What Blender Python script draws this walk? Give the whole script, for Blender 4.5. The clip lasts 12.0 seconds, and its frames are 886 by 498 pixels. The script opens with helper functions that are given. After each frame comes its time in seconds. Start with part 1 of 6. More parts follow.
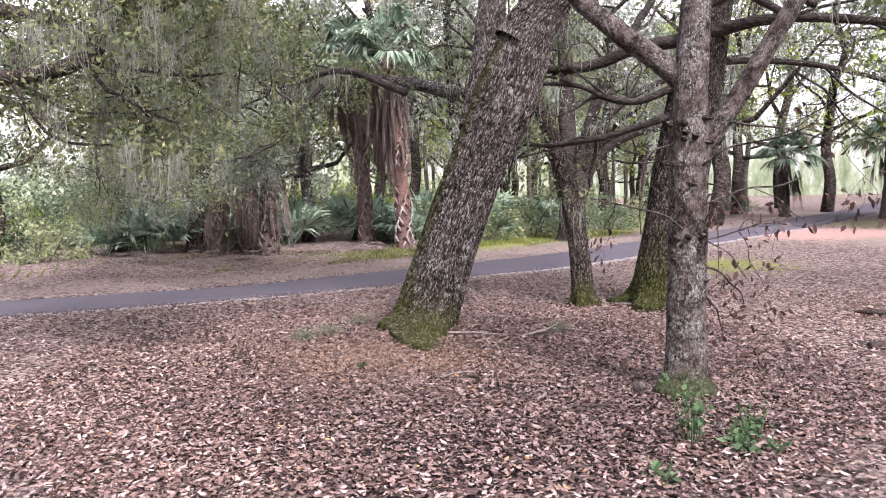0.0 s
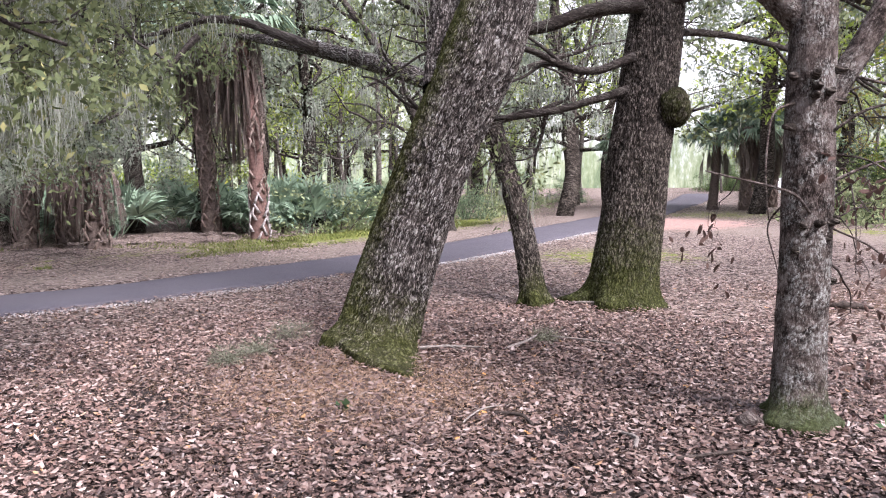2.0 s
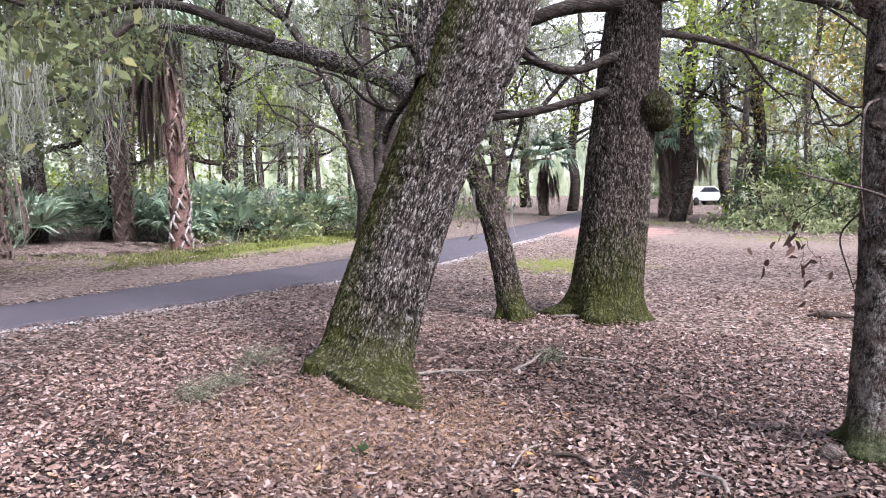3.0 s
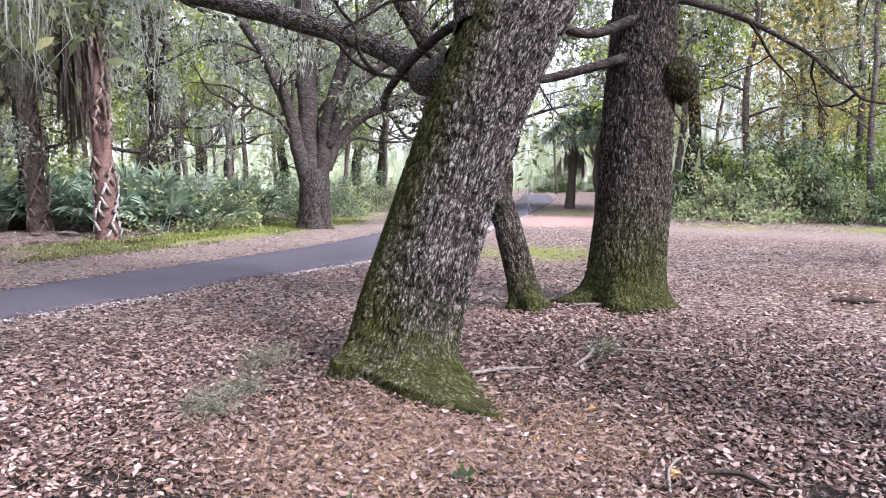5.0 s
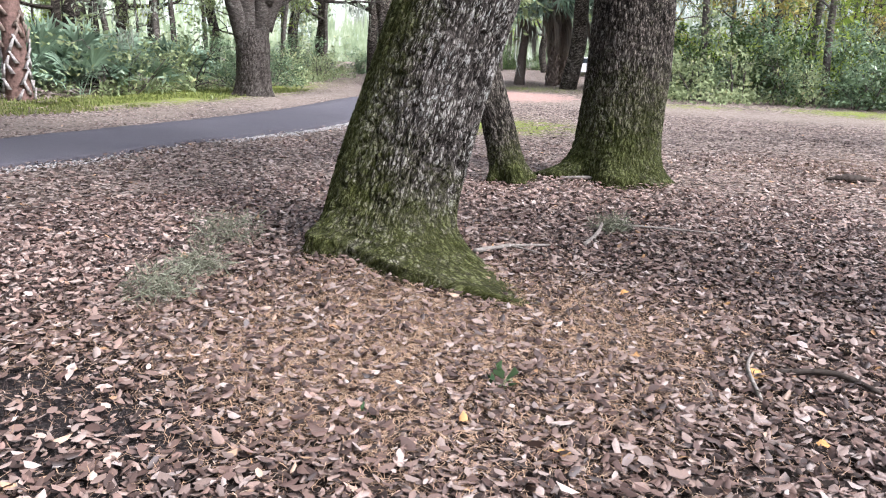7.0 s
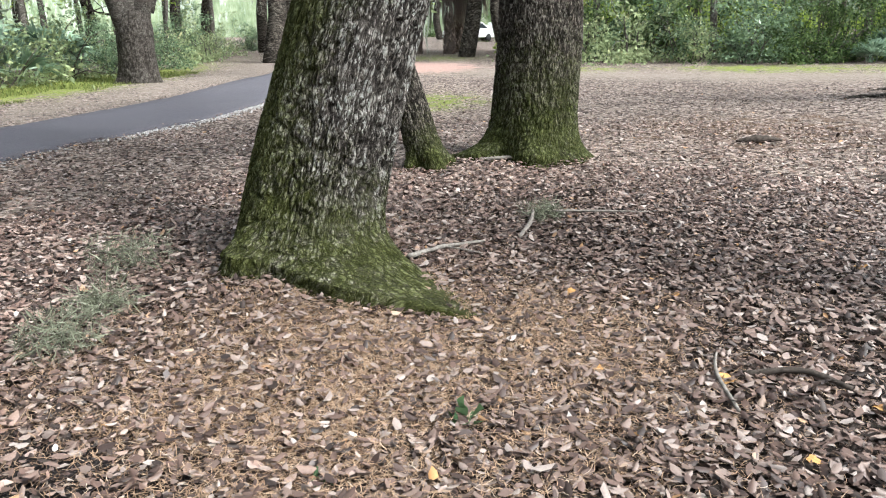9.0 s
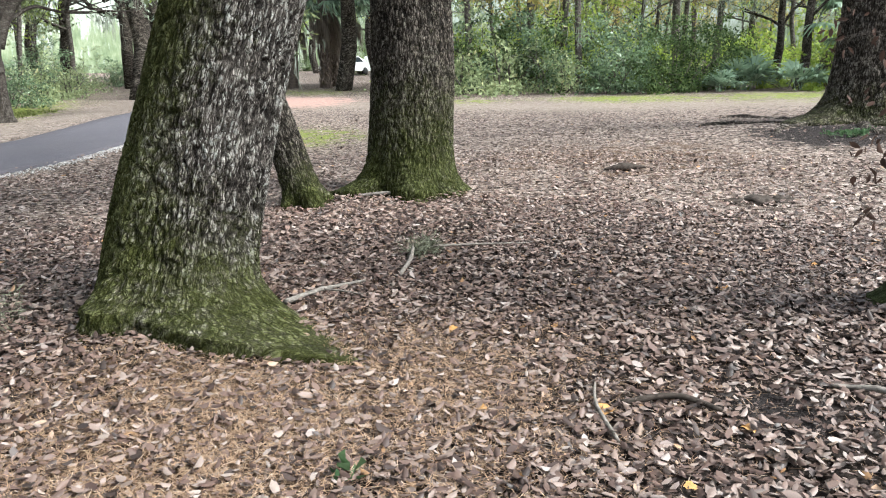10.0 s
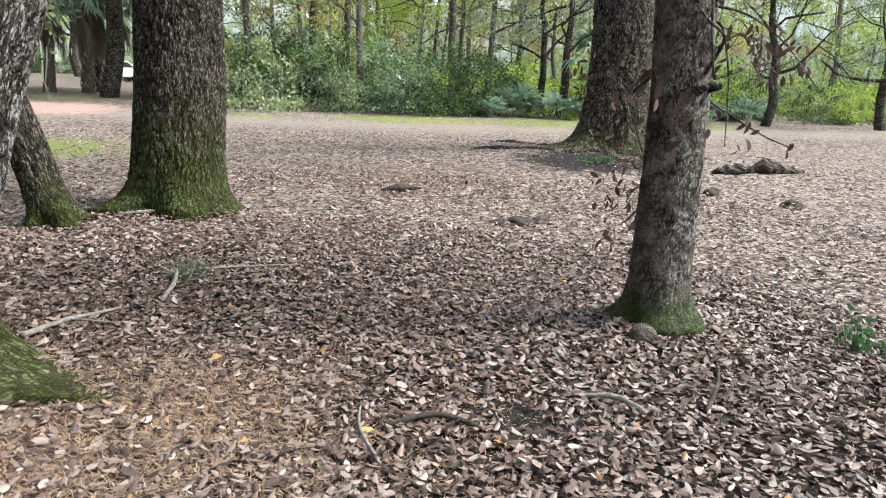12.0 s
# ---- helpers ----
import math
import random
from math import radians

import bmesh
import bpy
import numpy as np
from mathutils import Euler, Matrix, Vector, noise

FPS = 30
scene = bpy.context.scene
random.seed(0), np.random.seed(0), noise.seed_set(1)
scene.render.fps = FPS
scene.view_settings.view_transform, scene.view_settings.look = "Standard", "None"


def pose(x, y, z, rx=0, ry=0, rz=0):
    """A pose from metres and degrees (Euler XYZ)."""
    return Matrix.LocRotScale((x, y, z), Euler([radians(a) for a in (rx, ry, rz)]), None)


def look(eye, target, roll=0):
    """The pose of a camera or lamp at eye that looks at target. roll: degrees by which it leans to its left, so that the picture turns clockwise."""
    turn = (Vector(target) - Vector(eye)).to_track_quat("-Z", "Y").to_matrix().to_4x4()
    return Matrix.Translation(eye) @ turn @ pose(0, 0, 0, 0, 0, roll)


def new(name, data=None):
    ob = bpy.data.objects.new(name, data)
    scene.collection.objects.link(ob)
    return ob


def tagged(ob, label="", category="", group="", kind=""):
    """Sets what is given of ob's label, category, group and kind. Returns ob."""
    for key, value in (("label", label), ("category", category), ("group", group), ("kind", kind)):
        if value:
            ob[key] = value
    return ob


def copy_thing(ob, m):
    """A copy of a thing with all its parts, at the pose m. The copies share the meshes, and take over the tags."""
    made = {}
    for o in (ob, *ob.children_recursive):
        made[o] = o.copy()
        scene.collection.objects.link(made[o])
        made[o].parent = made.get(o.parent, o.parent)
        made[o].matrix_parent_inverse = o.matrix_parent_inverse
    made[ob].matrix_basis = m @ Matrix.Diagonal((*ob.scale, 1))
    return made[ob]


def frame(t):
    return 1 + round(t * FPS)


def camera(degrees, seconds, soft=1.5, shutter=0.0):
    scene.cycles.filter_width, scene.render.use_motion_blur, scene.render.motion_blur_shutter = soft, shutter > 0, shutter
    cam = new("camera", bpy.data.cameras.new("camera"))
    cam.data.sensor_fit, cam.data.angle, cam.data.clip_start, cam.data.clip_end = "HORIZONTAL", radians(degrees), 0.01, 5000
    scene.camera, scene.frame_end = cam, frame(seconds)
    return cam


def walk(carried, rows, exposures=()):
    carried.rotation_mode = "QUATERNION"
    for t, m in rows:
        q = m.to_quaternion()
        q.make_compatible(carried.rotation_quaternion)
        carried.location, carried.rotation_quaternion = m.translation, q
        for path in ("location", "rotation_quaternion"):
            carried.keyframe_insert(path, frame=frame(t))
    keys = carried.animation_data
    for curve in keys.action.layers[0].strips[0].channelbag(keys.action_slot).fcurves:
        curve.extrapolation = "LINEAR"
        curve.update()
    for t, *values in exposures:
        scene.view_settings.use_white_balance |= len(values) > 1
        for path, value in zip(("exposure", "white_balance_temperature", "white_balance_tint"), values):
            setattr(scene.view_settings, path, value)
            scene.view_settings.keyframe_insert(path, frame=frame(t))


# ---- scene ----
cam = camera(61.5, 12.0, 1.1)
PATH = [
    (0, (1.862, -2.632, 1.873), (1.403, -0.691, 1.734), -1.2),
    (0.5, (1.309, -2.107, 1.859), (1.03, -0.134, 1.689), -1.2),
    (1, (0.806, -1.568, 1.822), (0.657, 0.418, 1.64), -0.7),
    (1.5, (0.301, -1.192, 1.779), (0.229, 0.799, 1.604), -0.2),
    (2, (-0.181, -0.744, 1.755), (-0.144, 1.248, 1.584), -0.4),
    (2.5, (-0.606, -0.273, 1.744), (-0.46, 1.715, 1.59), 0.3),
    (3, (-1.002, 0.169, 1.734), (-0.718, 2.143, 1.582), -0.2),
    (4.8, (-1.862, 1.379, 1.516), (-1.355, 3.309, 1.377), 0.1),
    (5, (-1.894, 1.471, 1.499), (-1.386, 3.398, 1.333), 0.1),
    (5.5, (-1.925, 1.719, 1.408), (-1.411, 3.636, 1.157), 0.7),
    (6, (-1.919, 1.949, 1.33), (-1.372, 3.842, 0.986), 1.5),
    (6.5, (-1.956, 2.156, 1.292), (-1.354, 4.016, 0.868), 1.8),
    (7, (-2.036, 2.468, 1.251), (-1.375, 4.293, 0.77), 1.9),
    (7.2, (-2.055, 2.547, 1.242), (-1.375, 4.36, 0.741), 1.9),
    (8.8, (-2.043, 2.835, 1.368), (-1.204, 4.559, 0.801), -0.6),
    (9, (-2.029, 2.856, 1.376), (-1.153, 4.565, 0.819), -0.8),
    (9.5, (-2.003, 2.89, 1.388), (-1.025, 4.553, 0.862), -1.1),
    (10, (-1.952, 2.897, 1.407), (-0.806, 4.463, 0.925), -1.2),
    (10.5, (-1.904, 2.887, 1.415), (-0.622, 4.351, 0.951), -0.2),
    (11, (-1.869, 2.891, 1.407), (-0.506, 4.281, 0.949), 0.8),
    (11.5, (-1.854, 2.869, 1.427), (-0.399, 4.165, 0.978), 1.6),
    (12, (-1.877, 2.839, 1.445), (-0.318, 4.014, 1.01), 2.2),
]
walk(cam, [(t, look(eye, target, roll)) for t, eye, target, roll in PATH],
     [(0.0, 1.68, 6200, 29), (1.5, 1.78, 6100, 25), (3.0, 1.8, 5950, 25), (5.0, 1.86, 5850, 26), (7.0, 1.84, 5900, 15), (9.0, 1.82, 6000, 4), (12.0, 1.8, 6050, 4)])

# ---- world and light ----
world = bpy.data.worlds.new("overcast_sky")
scene.world = world
world.use_nodes = True
wt = world.node_tree
sky = wt.nodes.new("ShaderNodeTexSky")
sky.sky_type = "NISHITA"
sky.sun_disc = False
sky.sun_elevation = radians(47)
sky.sun_rotation = radians(140)
sky.air_density, sky.dust_density, sky.ozone_density = 1.0, 4.0, 1.0
veil = wt.nodes.new("ShaderNodeHueSaturation")
veil.inputs["Saturation"].default_value = 0.35
wt.links.new(sky.outputs[0], veil.inputs["Color"])
wt.links.new(veil.outputs[0], wt.nodes["Background"].inputs["Color"])
wt.nodes["Background"].inputs["Strength"].default_value = 0.15
sun_data = bpy.data.lights.new("sun", "SUN")
sun_data.energy, sun_data.angle, sun_data.color = 1.9, radians(16), (1.0, 0.97, 0.93)
sun = new("sun", sun_data)
sun.matrix_world = look((0, 0, 30), (-14.8, 17.7, 5.2))


# ---- materials ----
class Mat:
    """A node material, with short ways to add nodes."""

    def __init__(self, name, roughness=0.9):
        self.m = bpy.data.materials.new(name)
        self.m.use_nodes = True
        self.t = self.m.node_tree
        self.b = self.t.nodes["Principled BSDF"]
        self.b.inputs["Roughness"].default_value = roughness
        self.b.inputs["Specular IOR Level"].default_value = 0.08

    def node(self, kind, **sets):
        n = self.t.nodes.new(kind)
        for k, v in sets.items():
            n.inputs[k.replace("_", " ")].default_value = v
        return n

    def link(self, a, b):
        self.t.links.new(a, b)

    def coords(self, scale=(1, 1, 1), which="Object"):
        c = self.t.nodes.new("ShaderNodeTexCoord")
        mp = self.t.nodes.new("ShaderNodeMapping")
        mp.inputs["Scale"].default_value = scale
        self.link(c.outputs[which], mp.inputs["Vector"])
        return mp.outputs["Vector"]

    def noise(self, vec, scale, detail=4.0, rough=0.55):
        n = self.node("ShaderNodeTexNoise", Scale=scale, Detail=detail, Roughness=rough)
        if vec is not None:
            self.link(vec, n.inputs["Vector"])
        return n.outputs["Fac"]

    def voronoi(self, vec, scale, out="Distance", feature="F1", random=1.0):
        n = self.node("ShaderNodeTexVoronoi", Scale=scale)
        n.feature = feature
        n.inputs["Randomness"].default_value = random
        self.link(vec, n.inputs["Vector"])
        return n.outputs[out]

    def ramp(self, fac, stops, interpolation="LINEAR"):
        r = self.t.nodes.new("ShaderNodeValToRGB")
        r.color_ramp.interpolation = interpolation
        while len(r.color_ramp.elements) < len(stops):
            r.color_ramp.elements.new(0.5)
        for e, (p, c) in zip(r.color_ramp.elements, stops):
            e.position = p
            e.color = (*c, 1) if len(c) == 3 else c
        self.link(fac, r.inputs["Fac"])
        return r.outputs["Color"]

    def mix(self, fac, a, b, blend="MIX"):
        n = self.t.nodes.new("ShaderNodeMix")
        n.data_type, n.blend_type = "RGBA", blend
        for sock, v in ((n.inputs[0], fac), (n.inputs[6], a), (n.inputs[7], b)):
            if isinstance(v, (int, float)):
                sock.default_value = v
            elif isinstance(v, tuple):
                sock.default_value = (*v, 1)
            else:
                self.link(v, sock)
        return n.outputs[2]

    def calc(self, op, a, b, clamp=False):
        n = self.t.nodes.new("ShaderNodeMath")
        n.operation, n.use_clamp = op, clamp
        for sock, v in zip(n.inputs, (a, b)):
            if isinstance(v, (int, float)):
                sock.default_value = v
            else:
                self.link(v, sock)
        return n.outputs[0]

    def attr(self, name):
        n = self.t.nodes.new("ShaderNodeAttribute")
        n.attribute_name = name
        return n.outputs["Fac"]

    def island(self):
        return self.t.nodes.new("ShaderNodeNewGeometry").outputs["Random Per Island"]

    def one(self):
        return self.t.nodes.new("ShaderNodeObjectInfo").outputs["Random"]

    def colour(self, c):
        if isinstance(c, tuple):
            self.b.inputs["Base Color"].default_value = (*c, 1)
        else:
            self.link(c, self.b.inputs["Base Color"])
        return self

    def bump(self, height, strength=0.5, distance=0.01):
        n = self.node("ShaderNodeBump", Strength=strength, Distance=distance)
        self.link(height, n.inputs["Height"])
        self.link(n.outputs[0], self.b.inputs["Normal"])
        return self

    def leafy(self, c, share=0.35):
        """Thin leaves let light through."""
        self.colour(c)
        tr = self.t.nodes.new("ShaderNodeBsdfTranslucent")
        if isinstance(c, tuple):
            tr.inputs["Color"].default_value = (*c, 1)
        else:
            self.link(c, tr.inputs["Color"])
        mx = self.node("ShaderNodeMixShader", Fac=share)
        self.link(self.b.outputs[0], mx.inputs[1])
        self.link(tr.outputs[0], mx.inputs[2])
        out = self.t.nodes["Material Output"]
        self.link(mx.outputs[0], out.inputs["Surface"])
        return self


def bark_material(name, deep, mid, pale, moss_colour, lichen, plate=(0.028, 0.11), grain=26.0, furrow=0.8, blotch=0.5):
    """Furrowed bark: scaly plates between narrow cracks.
    bu, bv: the way round and along the limb, in metres; rg: height of the modelled ridges."""
    m = Mat(name, 0.9)
    o = m.coords()
    wander = m.node("ShaderNodeTexNoise", Scale=grain * 0.42, Detail=4.0, Roughness=0.6)
    m.link(o, wander.inputs["Vector"])
    drift = m.t.nodes.new("ShaderNodeSeparateColor")
    m.link(wander.outputs["Color"], drift.inputs[0])
    fine = m.noise(o, grain * 4, 5, 0.75)
    broad = m.noise(o, 2.3 if blotch < 1 else 7.0, 5, 0.6)

    def plates(wide, tall, sway):
        """Depth of the cracks, and one random value for each plate."""
        comb = m.t.nodes.new("ShaderNodeCombineXYZ")
        m.link(m.calc("ADD", m.calc("MULTIPLY", m.attr("bu"), 1 / wide), m.calc("MULTIPLY", drift.outputs[0], sway)), comb.inputs[0])
        m.link(m.calc("ADD", m.calc("MULTIPLY", m.attr("bv"), 1 / tall), m.calc("MULTIPLY", drift.outputs[1], sway)), comb.inputs[1])
        edge = m.t.nodes.new("ShaderNodeTexVoronoi")
        edge.voronoi_dimensions, edge.feature = "2D", "DISTANCE_TO_EDGE"
        cell = m.t.nodes.new("ShaderNodeTexVoronoi")
        cell.voronoi_dimensions, cell.feature = "2D", "F1"
        sep = m.t.nodes.new("ShaderNodeSeparateColor")
        for n in (edge, cell):
            n.inputs["Scale"].default_value = 1.0
            m.link(comb.outputs[0], n.inputs["Vector"])
        m.link(cell.outputs["Color"], sep.inputs[0])
        return edge.outputs["Distance"], sep.outputs[0]

    def fissure(wide, tall, shift):
        """Meandering cracks that run along the limb."""
        comb = m.t.nodes.new("ShaderNodeCombineXYZ")
        m.link(m.calc("ADD", m.calc("MULTIPLY", m.attr("bu"), 1 / wide), m.calc("MULTIPLY", drift.outputs[0], 0.9)), comb.inputs[0])
        m.link(m.calc("ADD", m.calc("MULTIPLY", m.attr("bv"), 1 / tall), m.calc("MULTIPLY", drift.outputs[1], 0.5)), comb.inputs[1])
        comb.inputs[2].default_value = shift
        return m.calc("ABSOLUTE", m.calc("SUBTRACT", m.noise(comb.outputs[0], 1.0, 2, 0.5), 0.5), 0.0)

    gap, one = plates(plate[0] * 1.1, plate[1] * 0.6, 1.6)
    flake, tone = plates(plate[0] * 0.5, plate[1] * 0.3, 2.4)
    line = m.calc("MINIMUM", fissure(plate[0] * 1.3, plate[1] * 1.7, 0.0), fissure(plate[0], plate[1] * 1.2, 7.0))
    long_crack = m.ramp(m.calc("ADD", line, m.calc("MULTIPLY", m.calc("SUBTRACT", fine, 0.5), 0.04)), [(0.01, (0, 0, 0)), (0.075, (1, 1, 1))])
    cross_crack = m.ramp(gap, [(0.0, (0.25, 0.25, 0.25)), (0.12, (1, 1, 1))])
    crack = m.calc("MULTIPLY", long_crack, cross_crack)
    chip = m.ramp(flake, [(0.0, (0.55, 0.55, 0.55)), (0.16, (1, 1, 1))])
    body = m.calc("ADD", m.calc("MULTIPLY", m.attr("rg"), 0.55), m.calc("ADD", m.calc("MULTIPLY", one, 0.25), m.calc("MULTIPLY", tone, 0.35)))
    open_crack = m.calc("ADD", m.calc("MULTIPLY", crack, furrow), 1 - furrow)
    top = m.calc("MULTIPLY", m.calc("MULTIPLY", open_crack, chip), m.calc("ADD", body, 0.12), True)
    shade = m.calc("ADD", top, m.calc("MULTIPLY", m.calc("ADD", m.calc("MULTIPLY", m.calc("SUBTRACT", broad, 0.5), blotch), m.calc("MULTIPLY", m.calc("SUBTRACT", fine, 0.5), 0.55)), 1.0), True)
    # deep: brown of the cracks, with their shade put into the colour
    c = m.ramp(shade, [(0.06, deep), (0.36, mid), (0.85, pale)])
    crest = m.ramp(top, [(0.25, (0, 0, 0)), (0.6, (1, 1, 1))])
    lich = m.ramp(m.noise(o, 5.0, 6, 0.7), [(0.44, (0, 0, 0)), (0.6, (1, 1, 1))])
    spot = m.ramp(m.noise(o, 40.0, 4, 0.75), [(0.42, (0, 0, 0)), (0.56, (1, 1, 1))])
    c = m.mix(m.calc("MULTIPLY", m.calc("MULTIPLY", m.calc("MULTIPLY", lich, spot), crest), m.attr("lichen")), c, lichen)
    mm = m.calc("ADD", m.attr("moss"), m.calc("ADD", m.calc("MULTIPLY", m.calc("SUBTRACT", m.noise(o, 8.0, 7, 0.8), 0.5), 1.5), m.calc("MULTIPLY", m.calc("SUBTRACT", m.noise(o, 45.0, 3), 0.5), 0.9)))
    # moss is coloured darker down in the cracks, as shade would make it
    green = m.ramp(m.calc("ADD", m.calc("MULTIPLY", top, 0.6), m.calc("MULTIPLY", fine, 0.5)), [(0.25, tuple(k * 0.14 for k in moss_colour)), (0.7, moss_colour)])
    c = m.mix(m.ramp(mm, [(0.42, (0, 0, 0)), (0.95, (0.85, 0.85, 0.85))]), c, green)
    m.colour(c)
    m.bump(m.calc("ADD", top, m.calc("MULTIPLY", fine, 0.25)), 1.0, 0.006 + 0.014 * furrow)
    return m.m


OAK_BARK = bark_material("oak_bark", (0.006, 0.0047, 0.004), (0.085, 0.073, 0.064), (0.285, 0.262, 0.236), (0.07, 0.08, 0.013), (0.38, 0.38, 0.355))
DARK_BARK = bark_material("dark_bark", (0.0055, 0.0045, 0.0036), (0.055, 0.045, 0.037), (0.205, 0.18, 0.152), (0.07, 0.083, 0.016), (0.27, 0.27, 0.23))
LIMB_BARK = bark_material("dark_limb_bark", (0.01, 0.008, 0.0065), (0.034, 0.028, 0.024), (0.1, 0.088, 0.076), (0.08, 0.095, 0.025), (0.3, 0.3, 0.27), (0.035, 0.11), 26.0, 0.5)
PALE_BARK = bark_material("mottled_bark", (0.013, 0.0095, 0.008), (0.056, 0.043, 0.036), (0.165, 0.14, 0.124), (0.05, 0.068, 0.02), (0.36, 0.37, 0.34), (0.016, 0.05), 26.0, 0.5, 2.0)
FAR_BARK = bark_material("forest_bark", (0.03, 0.025, 0.02), (0.085, 0.072, 0.062), (0.2, 0.18, 0.16), (0.1, 0.13, 0.04), (0.34, 0.36, 0.31), (0.05, 0.16), 26.0, 0.5)


def leaf_material(name, dark, light, warm, share=0.4, rough=0.5, patchy=0.5):
    m = Mat(name, rough)
    c = m.ramp(m.island(), [(0.0, dark), (0.6, light), (0.9, light), (1.0, warm)])
    c = m.mix(m.calc("MULTIPLY", m.noise(m.coords(), 0.9, 3), patchy), c, dark)
    m.leafy(c, share)
    return m.m


OAK_LEAF = leaf_material("live_oak_leaf", (0.07, 0.092, 0.044), (0.215, 0.25, 0.12), (0.39, 0.37, 0.156))
GREY_LEAF = leaf_material("dusty_leaf", (0.1, 0.13, 0.09), (0.35, 0.4, 0.3), (0.527, 0.566, 0.468))
SHRUB_LEAF = leaf_material("shrub_leaf", (0.02, 0.04, 0.014), (0.165, 0.235, 0.085), (0.4, 0.47, 0.16), 0.4, 0.45, 0.85)
BLUE_SHRUB_LEAF = leaf_material("bluish_shrub_leaf", (0.05, 0.08, 0.046), (0.25, 0.34, 0.2), (0.571, 0.675, 0.506))
LIME_LEAF = leaf_material("sunlit_yellow_green_leaf", (0.15, 0.225, 0.0375), (0.425, 0.525, 0.112), (0.688, 0.65, 0.163), 0.5)
AUTUMN_LEAF = leaf_material("thin_autumn_leaf", (0.2, 0.18, 0.06), (0.5, 0.42, 0.14), (0.72, 0.5, 0.2), 0.5)
PALM_LEAF = leaf_material("palm_frond", (0.065, 0.105, 0.07), (0.32, 0.43, 0.3), (0.546, 0.624, 0.468), 0.3, 0.45)
FAR_LEAF = leaf_material("woodland_leaf", (0.17, 0.21, 0.105), (0.4, 0.46, 0.25), (0.582, 0.56, 0.302), 0.5)
DEAD_FROND = leaf_material("dead_frond", (0.05, 0.038, 0.031), (0.2, 0.158, 0.134), (0.48, 0.415, 0.37), 0.15, 0.8)
MOSS_GREY = leaf_material("grey_hanging_moss", (0.16, 0.18, 0.14), (0.36, 0.38, 0.32), (0.52, 0.54, 0.48), 0.45, 0.95)
TUFT = leaf_material("fallen_moss_tuft", (0.08, 0.085, 0.058), (0.21, 0.215, 0.155), (0.34, 0.35, 0.27), 0.2, 0.95)
BLEACHED_FROND = leaf_material("bleached_frond", (0.13, 0.105, 0.09), (0.33, 0.275, 0.235), (0.52, 0.45, 0.4), 0.2, 0.8)
HERB_LEAF = leaf_material("herb_leaf", (0.045, 0.085, 0.04), (0.11, 0.18, 0.085), (0.2, 0.28, 0.14), 0.35, 0.5)
DEAD_LEAF = leaf_material("withered_brown_leaf", (0.045, 0.028, 0.022), (0.11, 0.07, 0.056), (0.22, 0.155, 0.13), 0.2, 0.7)
GRASS = leaf_material("verge_grass", (0.09, 0.11, 0.035), (0.21, 0.235, 0.075), (0.38, 0.36, 0.15), 0.35, 0.6)
DRY_GRASS = leaf_material("dry_twiggy_duff", (0.14, 0.088, 0.056), (0.4, 0.275, 0.185), (0.62, 0.5, 0.39), 0.1, 0.8)


def litter_material(name, gain):
    m = Mat(name, 0.5)
    tones = [(0.0, (0.013, 0.009, 0.0075)), (0.22, (0.052, 0.03, 0.024)), (0.5, (0.145, 0.092, 0.073)), (0.75, (0.218, 0.157, 0.13)),
             (0.92, (0.28, 0.222, 0.193)), (0.98, (0.37, 0.315, 0.285)), (1.0, (0.34, 0.18, 0.07))]
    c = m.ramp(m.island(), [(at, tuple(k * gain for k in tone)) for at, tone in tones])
    c = m.mix(m.calc("MULTIPLY", m.noise(m.coords(), 60.0, 4, 0.75), 0.35), c, (0.05, 0.032, 0.025))
    c = m.mix(m.ramp(m.noise(m.coords(), 240.0, 4, 0.8), [(0.45, (0, 0, 0)), (0.65, (0.3, 0.3, 0.3))]), c, (0.06, 0.042, 0.034))
    c = m.mix(m.ramp(m.noise(m.coords(), 0.8, 4), [(0.45, (0, 0, 0)), (0.7, (0.3, 0.3, 0.3))]), c, (0.0468, 0.0312, 0.0265))
    m.colour(c)
    m.b.inputs["Specular IOR Level"].default_value = 0.35
    return m.m


# one litter at two gains: the second puts the clearing's stronger light into colour
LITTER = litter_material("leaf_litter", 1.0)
LIT_LITTER = litter_material("lit_leaf_litter", 1.55)


